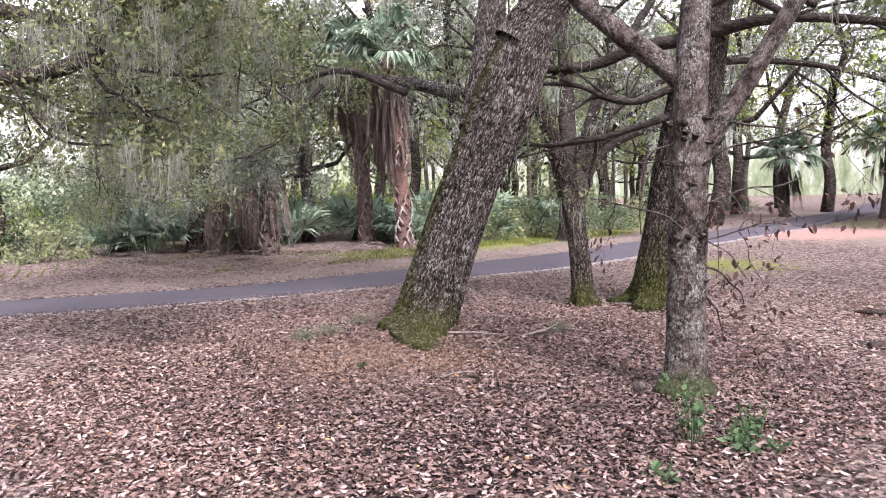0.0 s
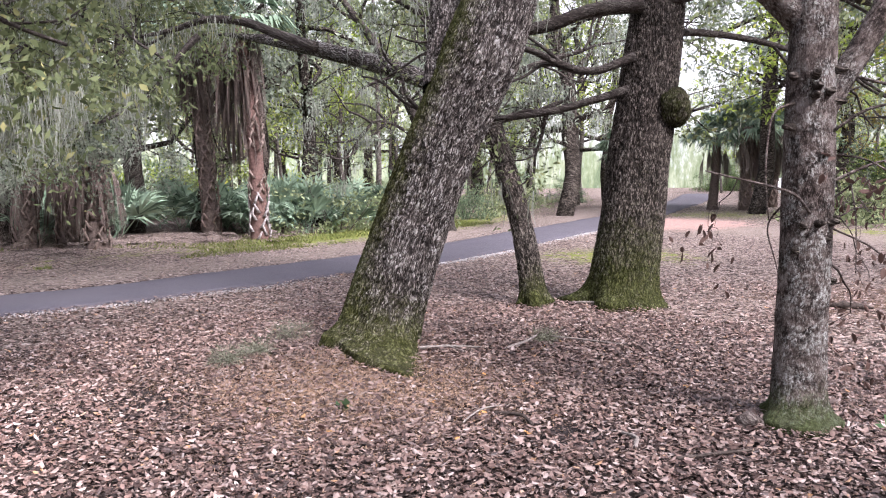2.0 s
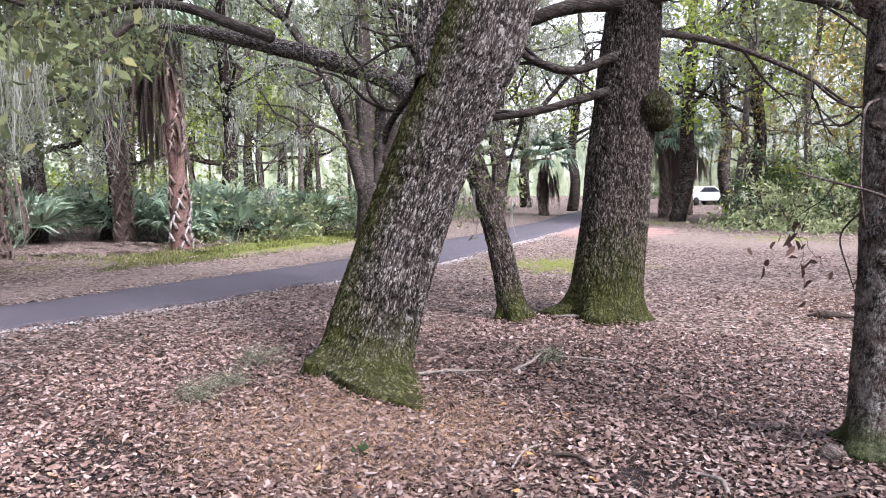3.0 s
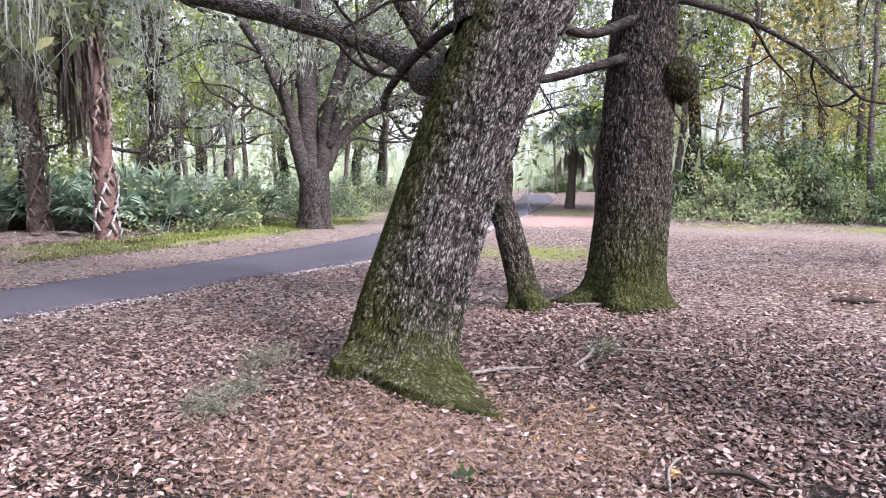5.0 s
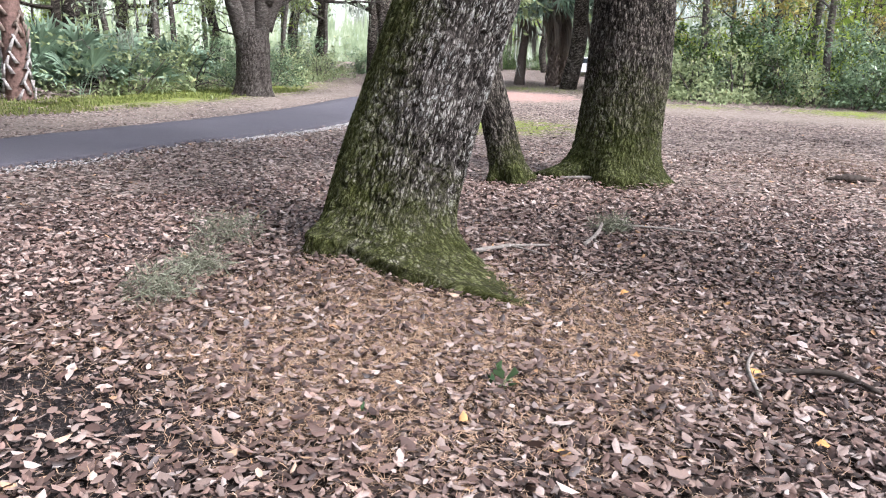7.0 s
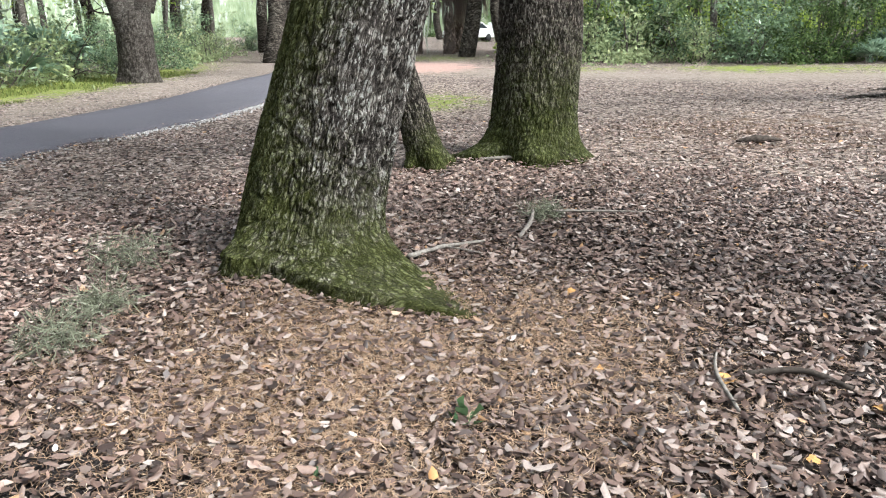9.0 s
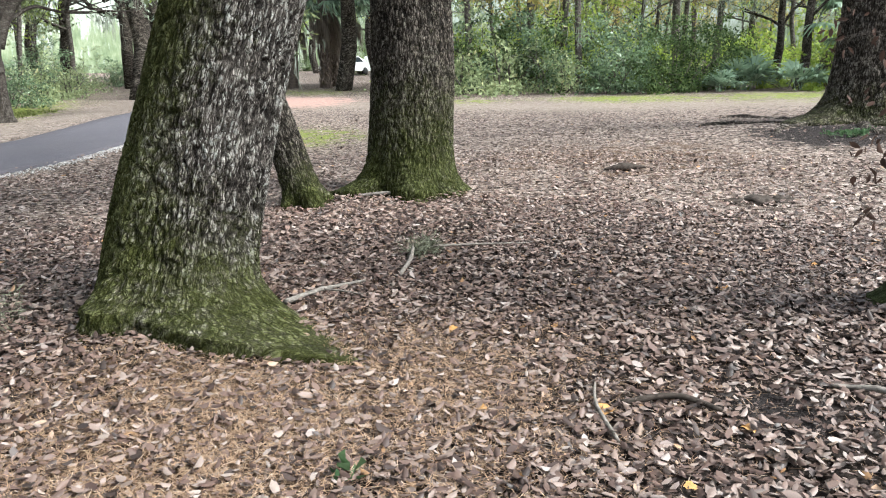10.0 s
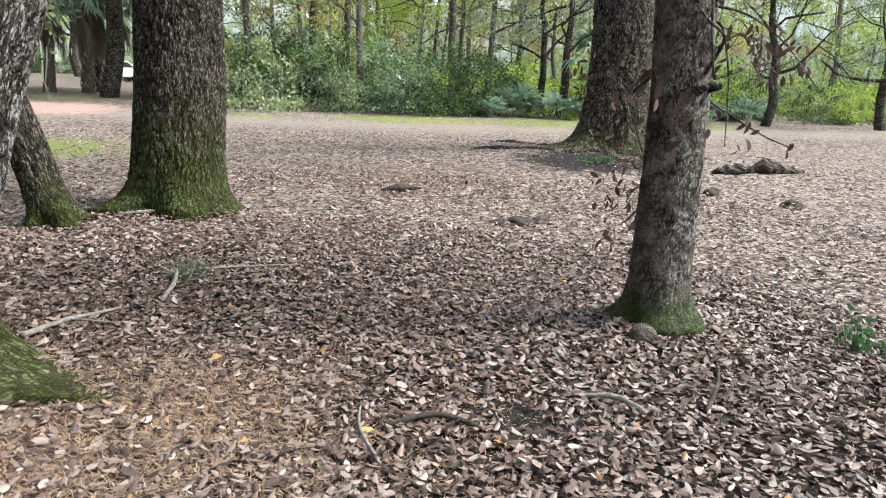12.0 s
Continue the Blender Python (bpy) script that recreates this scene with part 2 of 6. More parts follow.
def ground_material():
    m = Mat("woodland_floor", 0.93)
    v = m.coords()
    warp = m.noise(v, 14.0, 3)
    cell = m.voronoi(v, 21.0, "Color")
    edge = m.voronoi(v, 21.0, "Distance")
    sep = m.t.nodes.new("ShaderNodeSeparateColor")
    m.link(cell, sep.inputs[0])
    litter = m.ramp(sep.outputs[0], [(0.0, (0.02, 0.014, 0.011)), (0.25, (0.1, 0.075, 0.063)), (0.6, (0.28, 0.218, 0.184)), (1.0, (0.46, 0.39, 0.34))])
    litter = m.mix(m.ramp(edge, [(0.3, (0, 0, 0)), (0.6, (0.406, 0.406, 0.406))]), litter, (0.0177, 0.0127, 0.0107))
    litter = m.mix(m.ramp(m.noise(v, 0.7, 5), [(0.42, (0, 0, 0)), (0.7, (0.228, 0.228, 0.228))]), litter, (0.038, 0.0279, 0.0243))
    ragged = m.calc("MULTIPLY", m.calc("SUBTRACT", m.noise(v, 3.2, 8, 0.8), 0.5), 1.9)

    def zone(name, lo=0.4, hi=0.6):
        return m.ramp(m.calc("ADD", m.attr(name), ragged), [(lo, (0, 0, 0)), (hi, (1, 1, 1))])

    speck = m.noise(v, 55.0, 5, 0.7)
    sand = m.ramp(speck, [(0.3, (0.125, 0.0975, 0.078)), (0.55, (0.242, 0.203, 0.172)), (0.8, (0.367, 0.32, 0.281))])
    turf = m.ramp(m.noise(v, 30.0, 6, 0.7), [(0.3, (0.0702, 0.0858, 0.0234)), (0.55, (0.179, 0.211, 0.0468)), (0.75, (0.281, 0.257, 0.101))])
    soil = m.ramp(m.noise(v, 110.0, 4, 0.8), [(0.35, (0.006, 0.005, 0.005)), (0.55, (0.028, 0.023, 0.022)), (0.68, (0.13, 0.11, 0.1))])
    duff = m.ramp(m.noise(v, 42.0, 6, 0.75), [(0.35, (0.0234, 0.0156, 0.0109)), (0.55, (0.133, 0.0858, 0.0562)), (0.75, (0.374, 0.289, 0.211))])
    red = m.ramp(m.noise(v, 8.0, 6, 0.7), [(0.3, (0.257, 0.156, 0.129)), (0.7, (0.406, 0.281, 0.242))])
    # dark soil under the near leaves, with the shade of their gaps painted in
    shaded_humus = m.ramp(m.noise(v, 70.0, 5, 0.75), [(0.35, (0.005, 0.0038, 0.0034)), (0.65, (0.03, 0.022, 0.019))])
    litter = m.mix(m.attr("shaded_humus"), litter, shaded_humus)
    c = m.mix(zone("duff"), litter, duff)
    c = m.mix(zone("sand", 0.25, 0.85), c, sand)
    c = m.mix(zone("turf"), c, turf)
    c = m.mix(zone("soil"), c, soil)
    c = m.mix(zone("red", 0.45, 0.65), c, red)
    m.colour(c)
    m.bump(m.calc("ADD", m.calc("MULTIPLY", edge, 0.8), m.calc("ADD", speck, warp)), 0.8, 0.03)
    return m.m


GROUND = ground_material()


def asphalt_material():
    m = Mat("worn_asphalt", 0.85)
    v = m.coords()
    grit = m.noise(v, 160.0, 3, 0.7)
    c = m.ramp(grit, [(0.3, (0.045, 0.042, 0.049)), (0.7, (0.13, 0.123, 0.138))])
    c = m.mix(m.ramp(m.noise(v, 0.9, 6, 0.6), [(0.4, (0, 0, 0)), (0.75, (0.32, 0.32, 0.32))]), c, (0.112, 0.102, 0.108))
    c = m.mix(m.ramp(m.noise(v, 18.0, 5, 0.8), [(0.64, (0, 0, 0)), (0.7, (0.64, 0.64, 0.64))]), c, (0.256, 0.192, 0.152))
    m.colour(c)
    m.bump(grit, 0.5, 0.006)
    return m.m


ASPHALT = asphalt_material()


def plain_material(name, a, b, scale=20.0, rough=0.8, bump=0.3):
    m = Mat(name, rough)
    n = m.noise(m.coords(), scale, 5, 0.65)
    m.colour(m.ramp(n, [(0.3, a), (0.7, b)]))
    m.bump(n, bump, 0.01)
    return m.m


GRAVEL = plain_material("pale_shell_gravel", (0.24, 0.225, 0.215), (0.56, 0.54, 0.52), 60.0)
STICK = plain_material("weathered_stick", (0.09, 0.077, 0.067), (0.24, 0.215, 0.19), 40.0)
DARK_STICK = plain_material("damp_dark_wood", (0.016, 0.013, 0.011), (0.075, 0.06, 0.05), 30.0)
YELLOW_LEAF = plain_material("yellow_orange_leaf", (0.28, 0.14, 0.05), (0.42, 0.25, 0.1), 60.0, 0.6)
TAN_LEAF = plain_material("broad_tan_leaf", (0.24, 0.165, 0.12), (0.4, 0.3, 0.235), 50.0, 0.6)
BOOT = plain_material("palm_boot", (0.08, 0.058, 0.046), (0.26, 0.205, 0.175), 12.0, 0.9)
PALE_BOOT = plain_material("pale_palm_boot", (0.12, 0.105, 0.097), (0.42, 0.39, 0.37), 14.0, 0.9)
RED_TRUNK = plain_material("reddish_palm_trunk", (0.06, 0.038, 0.032), (0.19, 0.12, 0.1), 14.0, 0.9, 1.0)
BROWN_TRUNK = plain_material("brown_palm_trunk", (0.045, 0.035, 0.03), (0.16, 0.125, 0.105), 14.0, 0.9, 1.0)
CAR_PAINT = plain_material("white_car_paint", (0.5, 0.5, 0.5), (0.6, 0.6, 0.6), 2.0, 0.3, 0.0)
CAR_GLASS = plain_material("dark_car_glass", (0.02, 0.025, 0.03), (0.03, 0.035, 0.04), 2.0, 0.1, 0.0)
TYRE = plain_material("black_tyre", (0.02, 0.02, 0.02), (0.035, 0.035, 0.035), 30.0, 0.8, 0.1)


def backdrop_material():
    m = Mat("hazy_far_woods", 1.0)
    v = m.coords((1, 1, 0.3))
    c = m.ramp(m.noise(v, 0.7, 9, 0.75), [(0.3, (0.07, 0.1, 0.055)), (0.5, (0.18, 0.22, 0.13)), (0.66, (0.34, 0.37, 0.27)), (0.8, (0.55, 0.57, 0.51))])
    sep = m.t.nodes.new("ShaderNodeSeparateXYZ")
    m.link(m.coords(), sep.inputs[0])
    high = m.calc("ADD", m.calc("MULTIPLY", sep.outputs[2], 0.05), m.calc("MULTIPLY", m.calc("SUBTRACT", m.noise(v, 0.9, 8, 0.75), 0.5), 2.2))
    # painted haze: the colour whitens upward into the sky
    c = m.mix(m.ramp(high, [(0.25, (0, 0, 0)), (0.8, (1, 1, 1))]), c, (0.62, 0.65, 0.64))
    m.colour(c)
    # a faint glow of its own strengthens the haze
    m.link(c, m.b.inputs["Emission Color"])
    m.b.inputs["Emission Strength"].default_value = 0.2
    return m.m


BACKDROP = backdrop_material()


# ---- mesh helpers ----
def np_mesh(name, V, F, material, smooth=True, attrs=None):
    """One mesh out of arrays: V (n, 3), F (m, k)."""
    V = np.asarray(V, dtype=np.float32).reshape(-1, 3)
    F = np.asarray(F, dtype=np.int32)
    me = bpy.data.meshes.new(name)
    k = F.shape[1]
    me.vertices.add(len(V))
    me.vertices.foreach_set("co", V.ravel())
    me.loops.add(F.size)
    me.loops.foreach_set("vertex_index", F.ravel())
    me.polygons.add(len(F))
    me.polygons.foreach_set("loop_start", np.arange(len(F), dtype=np.int32) * k)
    if smooth:
        me.polygons.foreach_set("use_smooth", np.ones(len(F), dtype=bool))
    for key, values in (attrs or {}).items():
        at = me.attributes.new(key, "FLOAT", "POINT")
        at.data.foreach_set("value", np.asarray(values, dtype=np.float32).ravel())
    me.materials.append(material)
    me.update(calc_edges=True)
    return me


def part(name, me, parent, label="", kind=""):
    ob = new(name, me)
    ob.parent = parent
    return tagged(ob, label, kind=kind)


def thing(name, x, y, z, label, category, group="", kind="", turn=0.0, size=1.0):
    ob = new(name)
    ob.empty_display_size = 0.1
    ob.matrix_basis = pose(x, y, z, 0, 0, turn) @ Matrix.Diagonal((size, size, size, 1))
    return tagged(ob, label, category, group, kind)


def joined(pieces):
    """Joins (V, F) pairs into one."""
    vs, fs, n = [], [], 0
    for V, F in pieces:
        V = np.asarray(V).reshape(-1, 3)
        vs.append(V)
        fs.append(np.asarray(F) + n)
        n += len(V)
    return np.concatenate(vs), np.concatenate(fs)


def hash2(i, j, s):
    v = np.sin(i * 127.1 + j * 311.7 + s * 74.7) * 43758.5453
    return v - np.floor(v)


def value_noise(x, y, seed=0.0, wrap=0):
    xi, yi = np.floor(x), np.floor(y)
    fx, fy = x - xi, y - yi
    fx, fy = fx * fx * (3 - 2 * fx), fy * fy * (3 - 2 * fy)
    x1 = xi + 1
    if wrap:
        xi, x1 = xi % wrap, x1 % wrap
    a, b = hash2(xi, yi, seed), hash2(x1, yi, seed)
    c, d = hash2(xi, yi + 1, seed), hash2(x1, yi + 1, seed)
    return (a * (1 - fx) + b * fx) * (1 - fy) + (c * (1 - fx) + d * fx) * fy


def cell_noise(x, y, seed=0.0, wrap=0):
    """Distances to the nearest and the second nearest of scattered points."""
    xi, yi = np.floor(x), np.floor(y)
    f1, f2 = np.full(x.shape, 9.0), np.full(x.shape, 9.0)
    for dx in (-1, 0, 1):
        for dy in (-1, 0, 1):
            cx, cy = xi + dx, yi + dy
            hx = cx % wrap if wrap else cx
            px, py = cx + hash2(hx, cy, seed), cy + hash2(hx, cy, seed + 3.3)
            d = np.hypot(px - x, py - y)
            f2 = np.where(d < f1, f1, np.minimum(f2, d))
            f1 = np.minimum(f1, d)
    return f1, f2


def spline(points, steps):
    """Catmull-Rom through points (any number of columns), resampled evenly in its parameter."""
    P = np.asarray(points, dtype=float)
    P = np.vstack([2 * P[0] - P[1], P, 2 * P[-1] - P[-2]])
    n = len(P) - 3
    u = np.linspace(0, n - 1e-9, steps)
    i = u.astype(int)
    f = (u - i)[:, None]
    a, b, c, d = P[i], P[i + 1], P[i + 2], P[i + 3]
    return 0.5 * (2 * b + (c - a) * f + (2 * a - 5 * b + 4 * c - d) * f ** 2 + (3 * b - a - 3 * c + d) * f ** 3)


def tube(points, radii, around=8, steps=0, lumpy=0.08, seed=0.0, cap=True):
    """A round limb along points, as (V, F)."""
    steps, around = steps or max(4, 4 * len(points)), around + around % 2
    S = spline(np.column_stack([np.asarray(points, dtype=float), radii]), steps)
    C, R = S[:, :3], np.maximum(S[:, 3], 0.002)
    T = np.gradient(C, axis=0)
    T /= np.linalg.norm(T, axis=1)[:, None] + 1e-9
    ref = np.array([0.0, 1.0, 0.0]) if abs(T[0, 1]) < 0.8 else np.array([1.0, 0.0, 0.0])
    N = np.empty_like(T)
    for i in range(steps):
        nrm = ref - T[i] * (ref @ T[i])
        nrm /= np.linalg.norm(nrm)
        N[i] = nrm
        ref = nrm
    B = np.cross(T, N)
    th = np.linspace(0, 2 * math.pi, around, endpoint=False)
    wob = 1 + lumpy * (2 * value_noise(np.tile(th / (2 * math.pi) * 5, (steps, 1)), np.repeat(np.arange(steps)[:, None] * 0.45, around, 1), seed, 5) - 1)
    ring = (N[:, None, :] * np.cos(th)[None, :, None] + B[:, None, :] * np.sin(th)[None, :, None]) * (R[:, None] * wob)[:, :, None]
    V = (C[:, None, :] + ring).reshape(-1, 3)
    i, j = np.meshgrid(np.arange(steps - 1), np.arange(around), indexing="ij")
    k = (j + 1) % around
    F = np.stack([i * around + j, i * around + k, (i + 1) * around + k, (i + 1) * around + j], -1).reshape(-1, 4)
    if cap:
        top = (steps - 1) * around
        V = np.vstack([V, C[-1] + T[-1] * R[-1] * 0.5, C[0] - T[0] * R[0] * 0.3])
        F = np.vstack([F, [[top + a, top + a + 1, top + (a + 2) % around, len(V) - 2] for a in range(0, around, 2)],
                       [[(a + 2) % around, a + 1, a, len(V) - 1] for a in range(0, around, 2)]])
    return V, F


def bark_trunk(points, radii, around, steps, relief, plate=(0.075, 0.16), flare=None, seed=1.0, moss=None, lichen=None):
    """A furrowed trunk: plates of bark raised from the grooves between them.
    flare: (height, strength, lobes, [extra (angle, reach)]). moss, lichen: functions of angle and height."""
    S = spline(np.column_stack([np.asarray(points, dtype=float), radii]), steps)
    C, R = S[:, :3], S[:, 3]
    T = np.gradient(C, axis=0)
    T /= np.linalg.norm(T, axis=1)[:, None]
    X = np.array([1.0, 0, 0]) - T * T[:, :1]
    X /= np.linalg.norm(X, axis=1)[:, None]
    Y = np.cross(T, X)
    th = np.linspace(0, 2 * math.pi, around, endpoint=False)[None, :].repeat(steps, 0)
    run = np.concatenate([[0], np.cumsum(np.linalg.norm(np.diff(C, axis=0), axis=1))])[:, None].repeat(around, 1)
    height = C[:, 2:3].repeat(around, 1)
    cells = max(8, round(2 * math.pi * float(np.median(R)) / plate[0]))
    foot = np.zeros_like(th)
    if flare:
        h, power, lobes, extra = flare
        low = np.exp(-np.maximum(height - height[0, 0] - 0.2, 0) / h)
        shape = 0.55 + 0.45 * np.cos(lobes * th + seed) + 0.5 * (value_noise(th / (2 * math.pi) * 7, run * 0.2, seed + 4, 7) - 0.5)
        foot = power * low ** 1.5 * shape
        for ang, reach in extra:
            d = (th - ang + math.pi) % (2 * math.pi) - math.pi
            foot = foot + reach * low ** 2.4 * np.exp(-(d / 0.4) ** 2)
    run = run - 0.9 * foot
    u = th / (2 * math.pi) * cells
    v = run / plate[1]
    edge = np.minimum(1, np.minimum(u, cells - u) / 2)
    u2 = u + edge * (1.3 * (value_noise(u * 0.45, v * 1.1, seed + 5) - 0.5) + 0.5 * (value_noise(u * 1.4, v * 3.1, seed + 6) - 0.5))
    v2 = v + 0.8 * (value_noise(u * 0.7, v * 0.5, seed + 9) - 0.5)
    n1, n2 = value_noise(u2, v2, seed, cells), value_noise(u2, v2 * 1.3, seed + 50, cells)
    groove = np.clip(np.minimum(np.abs(n1 - 0.5), np.abs(n2 - 0.5)) / 0.12, 0, 1)
    g1, g2 = cell_noise(u2, v2 * 2.2, seed + 17, cells)
    small = np.clip((g2 - g1) / 0.3, 0, 1)
    rough = value_noise(u2 * 3.1, v2 * 9.0, seed + 21)
    ridge = np.clip(groove * (0.55 + 0.25 * small + 0.3 * rough), 0, 1)
    lump = value_noise(th / (2 * math.pi) * 6, run * 1.3, seed + 2, 6) - 0.5
    rr = R[:, None] * (1 + 0.09 * lump) + relief * (ridge - 0.6) + 0.012 * (value_noise(u2 * 0.45, v2 * 0.22, seed + 31) - 0.5) + foot
    V = C[:, None, :] + (X[:, None, :] * np.cos(th)[:, :, None] + Y[:, None, :] * np.sin(th)[:, :, None]) * rr[:, :, None]
    i, j = np.meshgrid(np.arange(steps - 1), np.arange(around), indexing="ij")
    k = (j + 1) % around
    F = np.stack([i * around + j, i * around + k, (i + 1) * around + k, (i + 1) * around + j], -1).reshape(-1, 4)
    zero = np.zeros_like(th)
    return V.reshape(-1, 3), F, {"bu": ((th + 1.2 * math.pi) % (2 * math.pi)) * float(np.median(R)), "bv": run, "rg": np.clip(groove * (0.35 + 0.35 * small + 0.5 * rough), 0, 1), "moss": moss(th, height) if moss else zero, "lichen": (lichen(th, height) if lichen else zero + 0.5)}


def unit(v):
    return v / (np.linalg.norm(v, axis=-1, keepdims=True) + 1e-9)


def leaf_cloud(centres, per, spread, length, rng, width=0.42, droop=0.2, squash=0.75):
    """Pointed leaves scattered round centres, as (V, F) with one quad each."""
    C = np.repeat(np.asarray(centres, dtype=float), per, 0)
    n = len(C)
    sp = np.repeat(np.broadcast_to(np.asarray(spread, dtype=float), (len(centres),)), per)[:, None]
    off = rng.normal(size=(n, 3))
    off = off / (np.linalg.norm(off, axis=1)[:, None] + 1e-6) * rng.random((n, 1)) ** 0.5
    off[:, 2] *= squash
    P = C + off * sp
    D = unit(rng.normal(size=(n, 3)) + np.array([0, 0, -droop]) + off * 0.6)
    side = unit(np.cross(D, rng.normal(size=(n, 3))))
    L = length * (0.6 + 0.8 * rng.random((n, 1)))
    W = L * width * (0.7 + 0.6 * rng.random((n, 1))) * 0.5
    up = np.cross(side, D) * L * 0.12
    V = np.stack([P, P + D * L * 0.5 + side * W + up, P + D * L, P + D * L * 0.5 - side * W + up], 1)
    return V.reshape(-1, 3), np.arange(4 * n).reshape(n, 4)


def curled_leaves(centres, per, spread, length, rng):
    """Withered leaves that hang and curl, six corners each, as (V, F)."""
    C = np.repeat(np.asarray(centres, dtype=float), per, 0)
    n = len(C)
    P = C + rng.normal(size=(n, 3)) * spread
    D = unit(rng.normal(size=(n, 3)) * 0.6 + np.array([0, 0, -1.0]))
    side = unit(np.cross(D, rng.normal(size=(n, 3))))
    L = length * rng.uniform(0.6, 1.3, (n, 1))
    W = L * rng.uniform(0.14, 0.24, (n, 1))
    up = np.cross(side, D) * L * rng.uniform(-0.25, 0.35, (n, 1))
    V = np.stack([P, P + D * L * 0.28 + side * W + up * 0.6, P + D * L * 0.68 + side * W * 0.85 + up, P + D * L + up * 0.2, P + D * L * 0.68 - side * W * 0.85 + up, P + D * L * 0.28 - side * W + up * 0.6], 1)
    F = (np.arange(n)[:, None, None] * 6 + np.array([[0, 1, 2, 3], [0, 3, 4, 5]])[None]).reshape(-1, 4)
    return V.reshape(-1, 3), F


def hanging(starts, lengths, width, rng, sway=0.12):
    """Tapering strands that hang from starts, as (V, F)."""
    S = np.asarray(starts, dtype=float)
    n = len(S)
    L = np.asarray(lengths, dtype=float)[:, None]
    a = rng.random(n) * 2 * math.pi
    side = np.stack([np.cos(a), np.sin(a), np.zeros(n)], 1)
    rows = []
    for f, w in ((0, 0.8), (0.3, 1.0), (0.65, 0.6), (1.0, 0.1)):
        c = S + np.array([0, 0, -1.0]) * L * f + rng.normal(size=(n, 3)) * L * sway * f * np.array([1, 1, 0.2])
        ww = width * w * (0.6 + 0.8 * rng.random((n, 1)))
        rows += [c - side * ww, c + side * ww]
    V = np.stack(rows, 1)
    base = np.arange(n)[:, None, None] * 8
    F = base + np.array([[0, 1, 3, 2], [2, 3, 5, 4], [4, 5, 7, 6]])[None]
    return V.reshape(-1, 3), F.reshape(-1, 4)


def moss_beards(anchors, rng, strands=14, length=(0.4, 1.2), spread=0.12, width=0.006):
    A = np.repeat(np.asarray(anchors, dtype=float), strands, 0)
    n = len(A)
    S = A + rng.normal(size=(n, 3)) * spread * np.array([1, 1, 0.4])
    reach = np.repeat(rng.uniform(length[0], length[1], len(anchors)), strands) * rng.uniform(0.2, 1.0, n) ** 1.4
    return hanging(S, reach, width, rng)


def grow(rng, start, way, length, radius, depth, out, tips, bend=0.25, forks=(2, 4), lift=0.1, around=6, shrink=0.62, rings=3):
    """Branches that fork and taper: fills out with (V, F) tubes and tips with ends of twigs."""
    pts, p, d = [np.array(start, dtype=float)], np.array(start, dtype=float), unit(np.array(way, dtype=float))
    n = 4
    for i in range(n):
        d = unit(d + rng.normal(size=3) * bend + np.array([0, 0, lift]))
        p = p + d * length / n
        pts.append(p.copy())
    rad = np.linspace(radius, radius * 0.45, n + 1)
    out.append(tube(pts, rad, max(4, around), rings * n, 0.1, rng.random() * 99))
    if depth <= 1:
        tips.extend([pts[-1], pts[-2], (pts[-1] + pts[-2]) / 2 + rng.normal(size=3) * 0.1])
    if depth > 0:
        for _ in range(rng.integers(*forks)):
            k = rng.integers(2, n + 1)
            nd = unit(d + rng.normal(size=3) * 0.75 + np.array([0, 0, lift]))
            grow(rng, pts[k], nd, length * shrink * rng.uniform(0.75, 1.2), rad[k] * 0.62, depth - 1, out, tips, bend, forks, lift, max(4, around - 1), shrink, rings)


def fan_blades(base, way, size, rng, blades=22, arc=2.5, droop=0.35, slim=0.03):
    """A palm fan: folded blades that spread from the end of a stalk, as (V, F)."""
    base, way = np.asarray(base, dtype=float), unit(np.asarray(way, dtype=float))
    ref = np.array([0, 0, 1.0]) if abs(way[2]) < 0.9 else np.array([1.0, 0, 0])
    side = unit(np.cross(way, ref))
    up = np.cross(side, way)
    a = np.linspace(-arc / 2, arc / 2, blades) + rng.normal(size=blades) * 0.05
    hub = base + way * size * 0.55
    D = way[None] * np.cos(a)[:, None] + side[None] * np.sin(a)[:, None] + up[None] * 0.12 * np.cos(a)[:, None]
    L = (size * 0.62 * (0.75 + 0.25 * np.cos(a)) * rng.uniform(0.85, 1.1, blades))[:, None]
    across = unit(np.cross(D, up))
    W = size * slim
    mid = hub + D * L * 0.55 - np.array([0, 0, 1.0]) * L * droop * 0.12
    tip = hub + D * L - np.array([0, 0, 1.0]) * L * droop * rng.uniform(0.5, 1.5, (blades, 1))
    hubs = np.repeat(hub[None], blades, 0)
    V = np.stack([hubs - across * W * 0.3, hubs + across * W * 0.3, mid - across * W, mid + across * W, tip - across * W * 0.1, tip + across * W * 0.1], 1)
    V[:, 2:4] += up * W * rng.uniform(-0.8, 0.8, (blades, 1, 1))
    F = (np.arange(blades)[:, None, None] * 6 + np.array([[0, 1, 3, 2], [2, 3, 5, 4]])[None]).reshape(-1, 4)
    stalk = np.array([base - side * size * 0.012, base + side * size * 0.012, hub + side * size * 0.008, hub - side * size * 0.008])
    return joined([(V.reshape(-1, 3), F), (stalk, np.array([[0, 1, 2, 3]]))])


# ---- ground, path and verges ----
ROAD = [(-60, -22), (-38, -9), (-22, -1.6), (-14, 4.6), (-8.98, 8.6), (-6.0, 11.0), (-4.4, 12.5), (-3.1, 14.0), (-0.7, 16.6), (1.3, 19.5), (3.4, 23.2), (5.8, 27.2), (8.6, 32.0), (12.6, 40), (17.5, 50), (24, 66)]
TRAIL = [(8.6, 29), (10.6, 23.5), (13.5, 18.6), (18, 14.2), (24, 9.5), (32, 3.0), (44, -8)]
ROAD_LINE = spline(ROAD, 260)
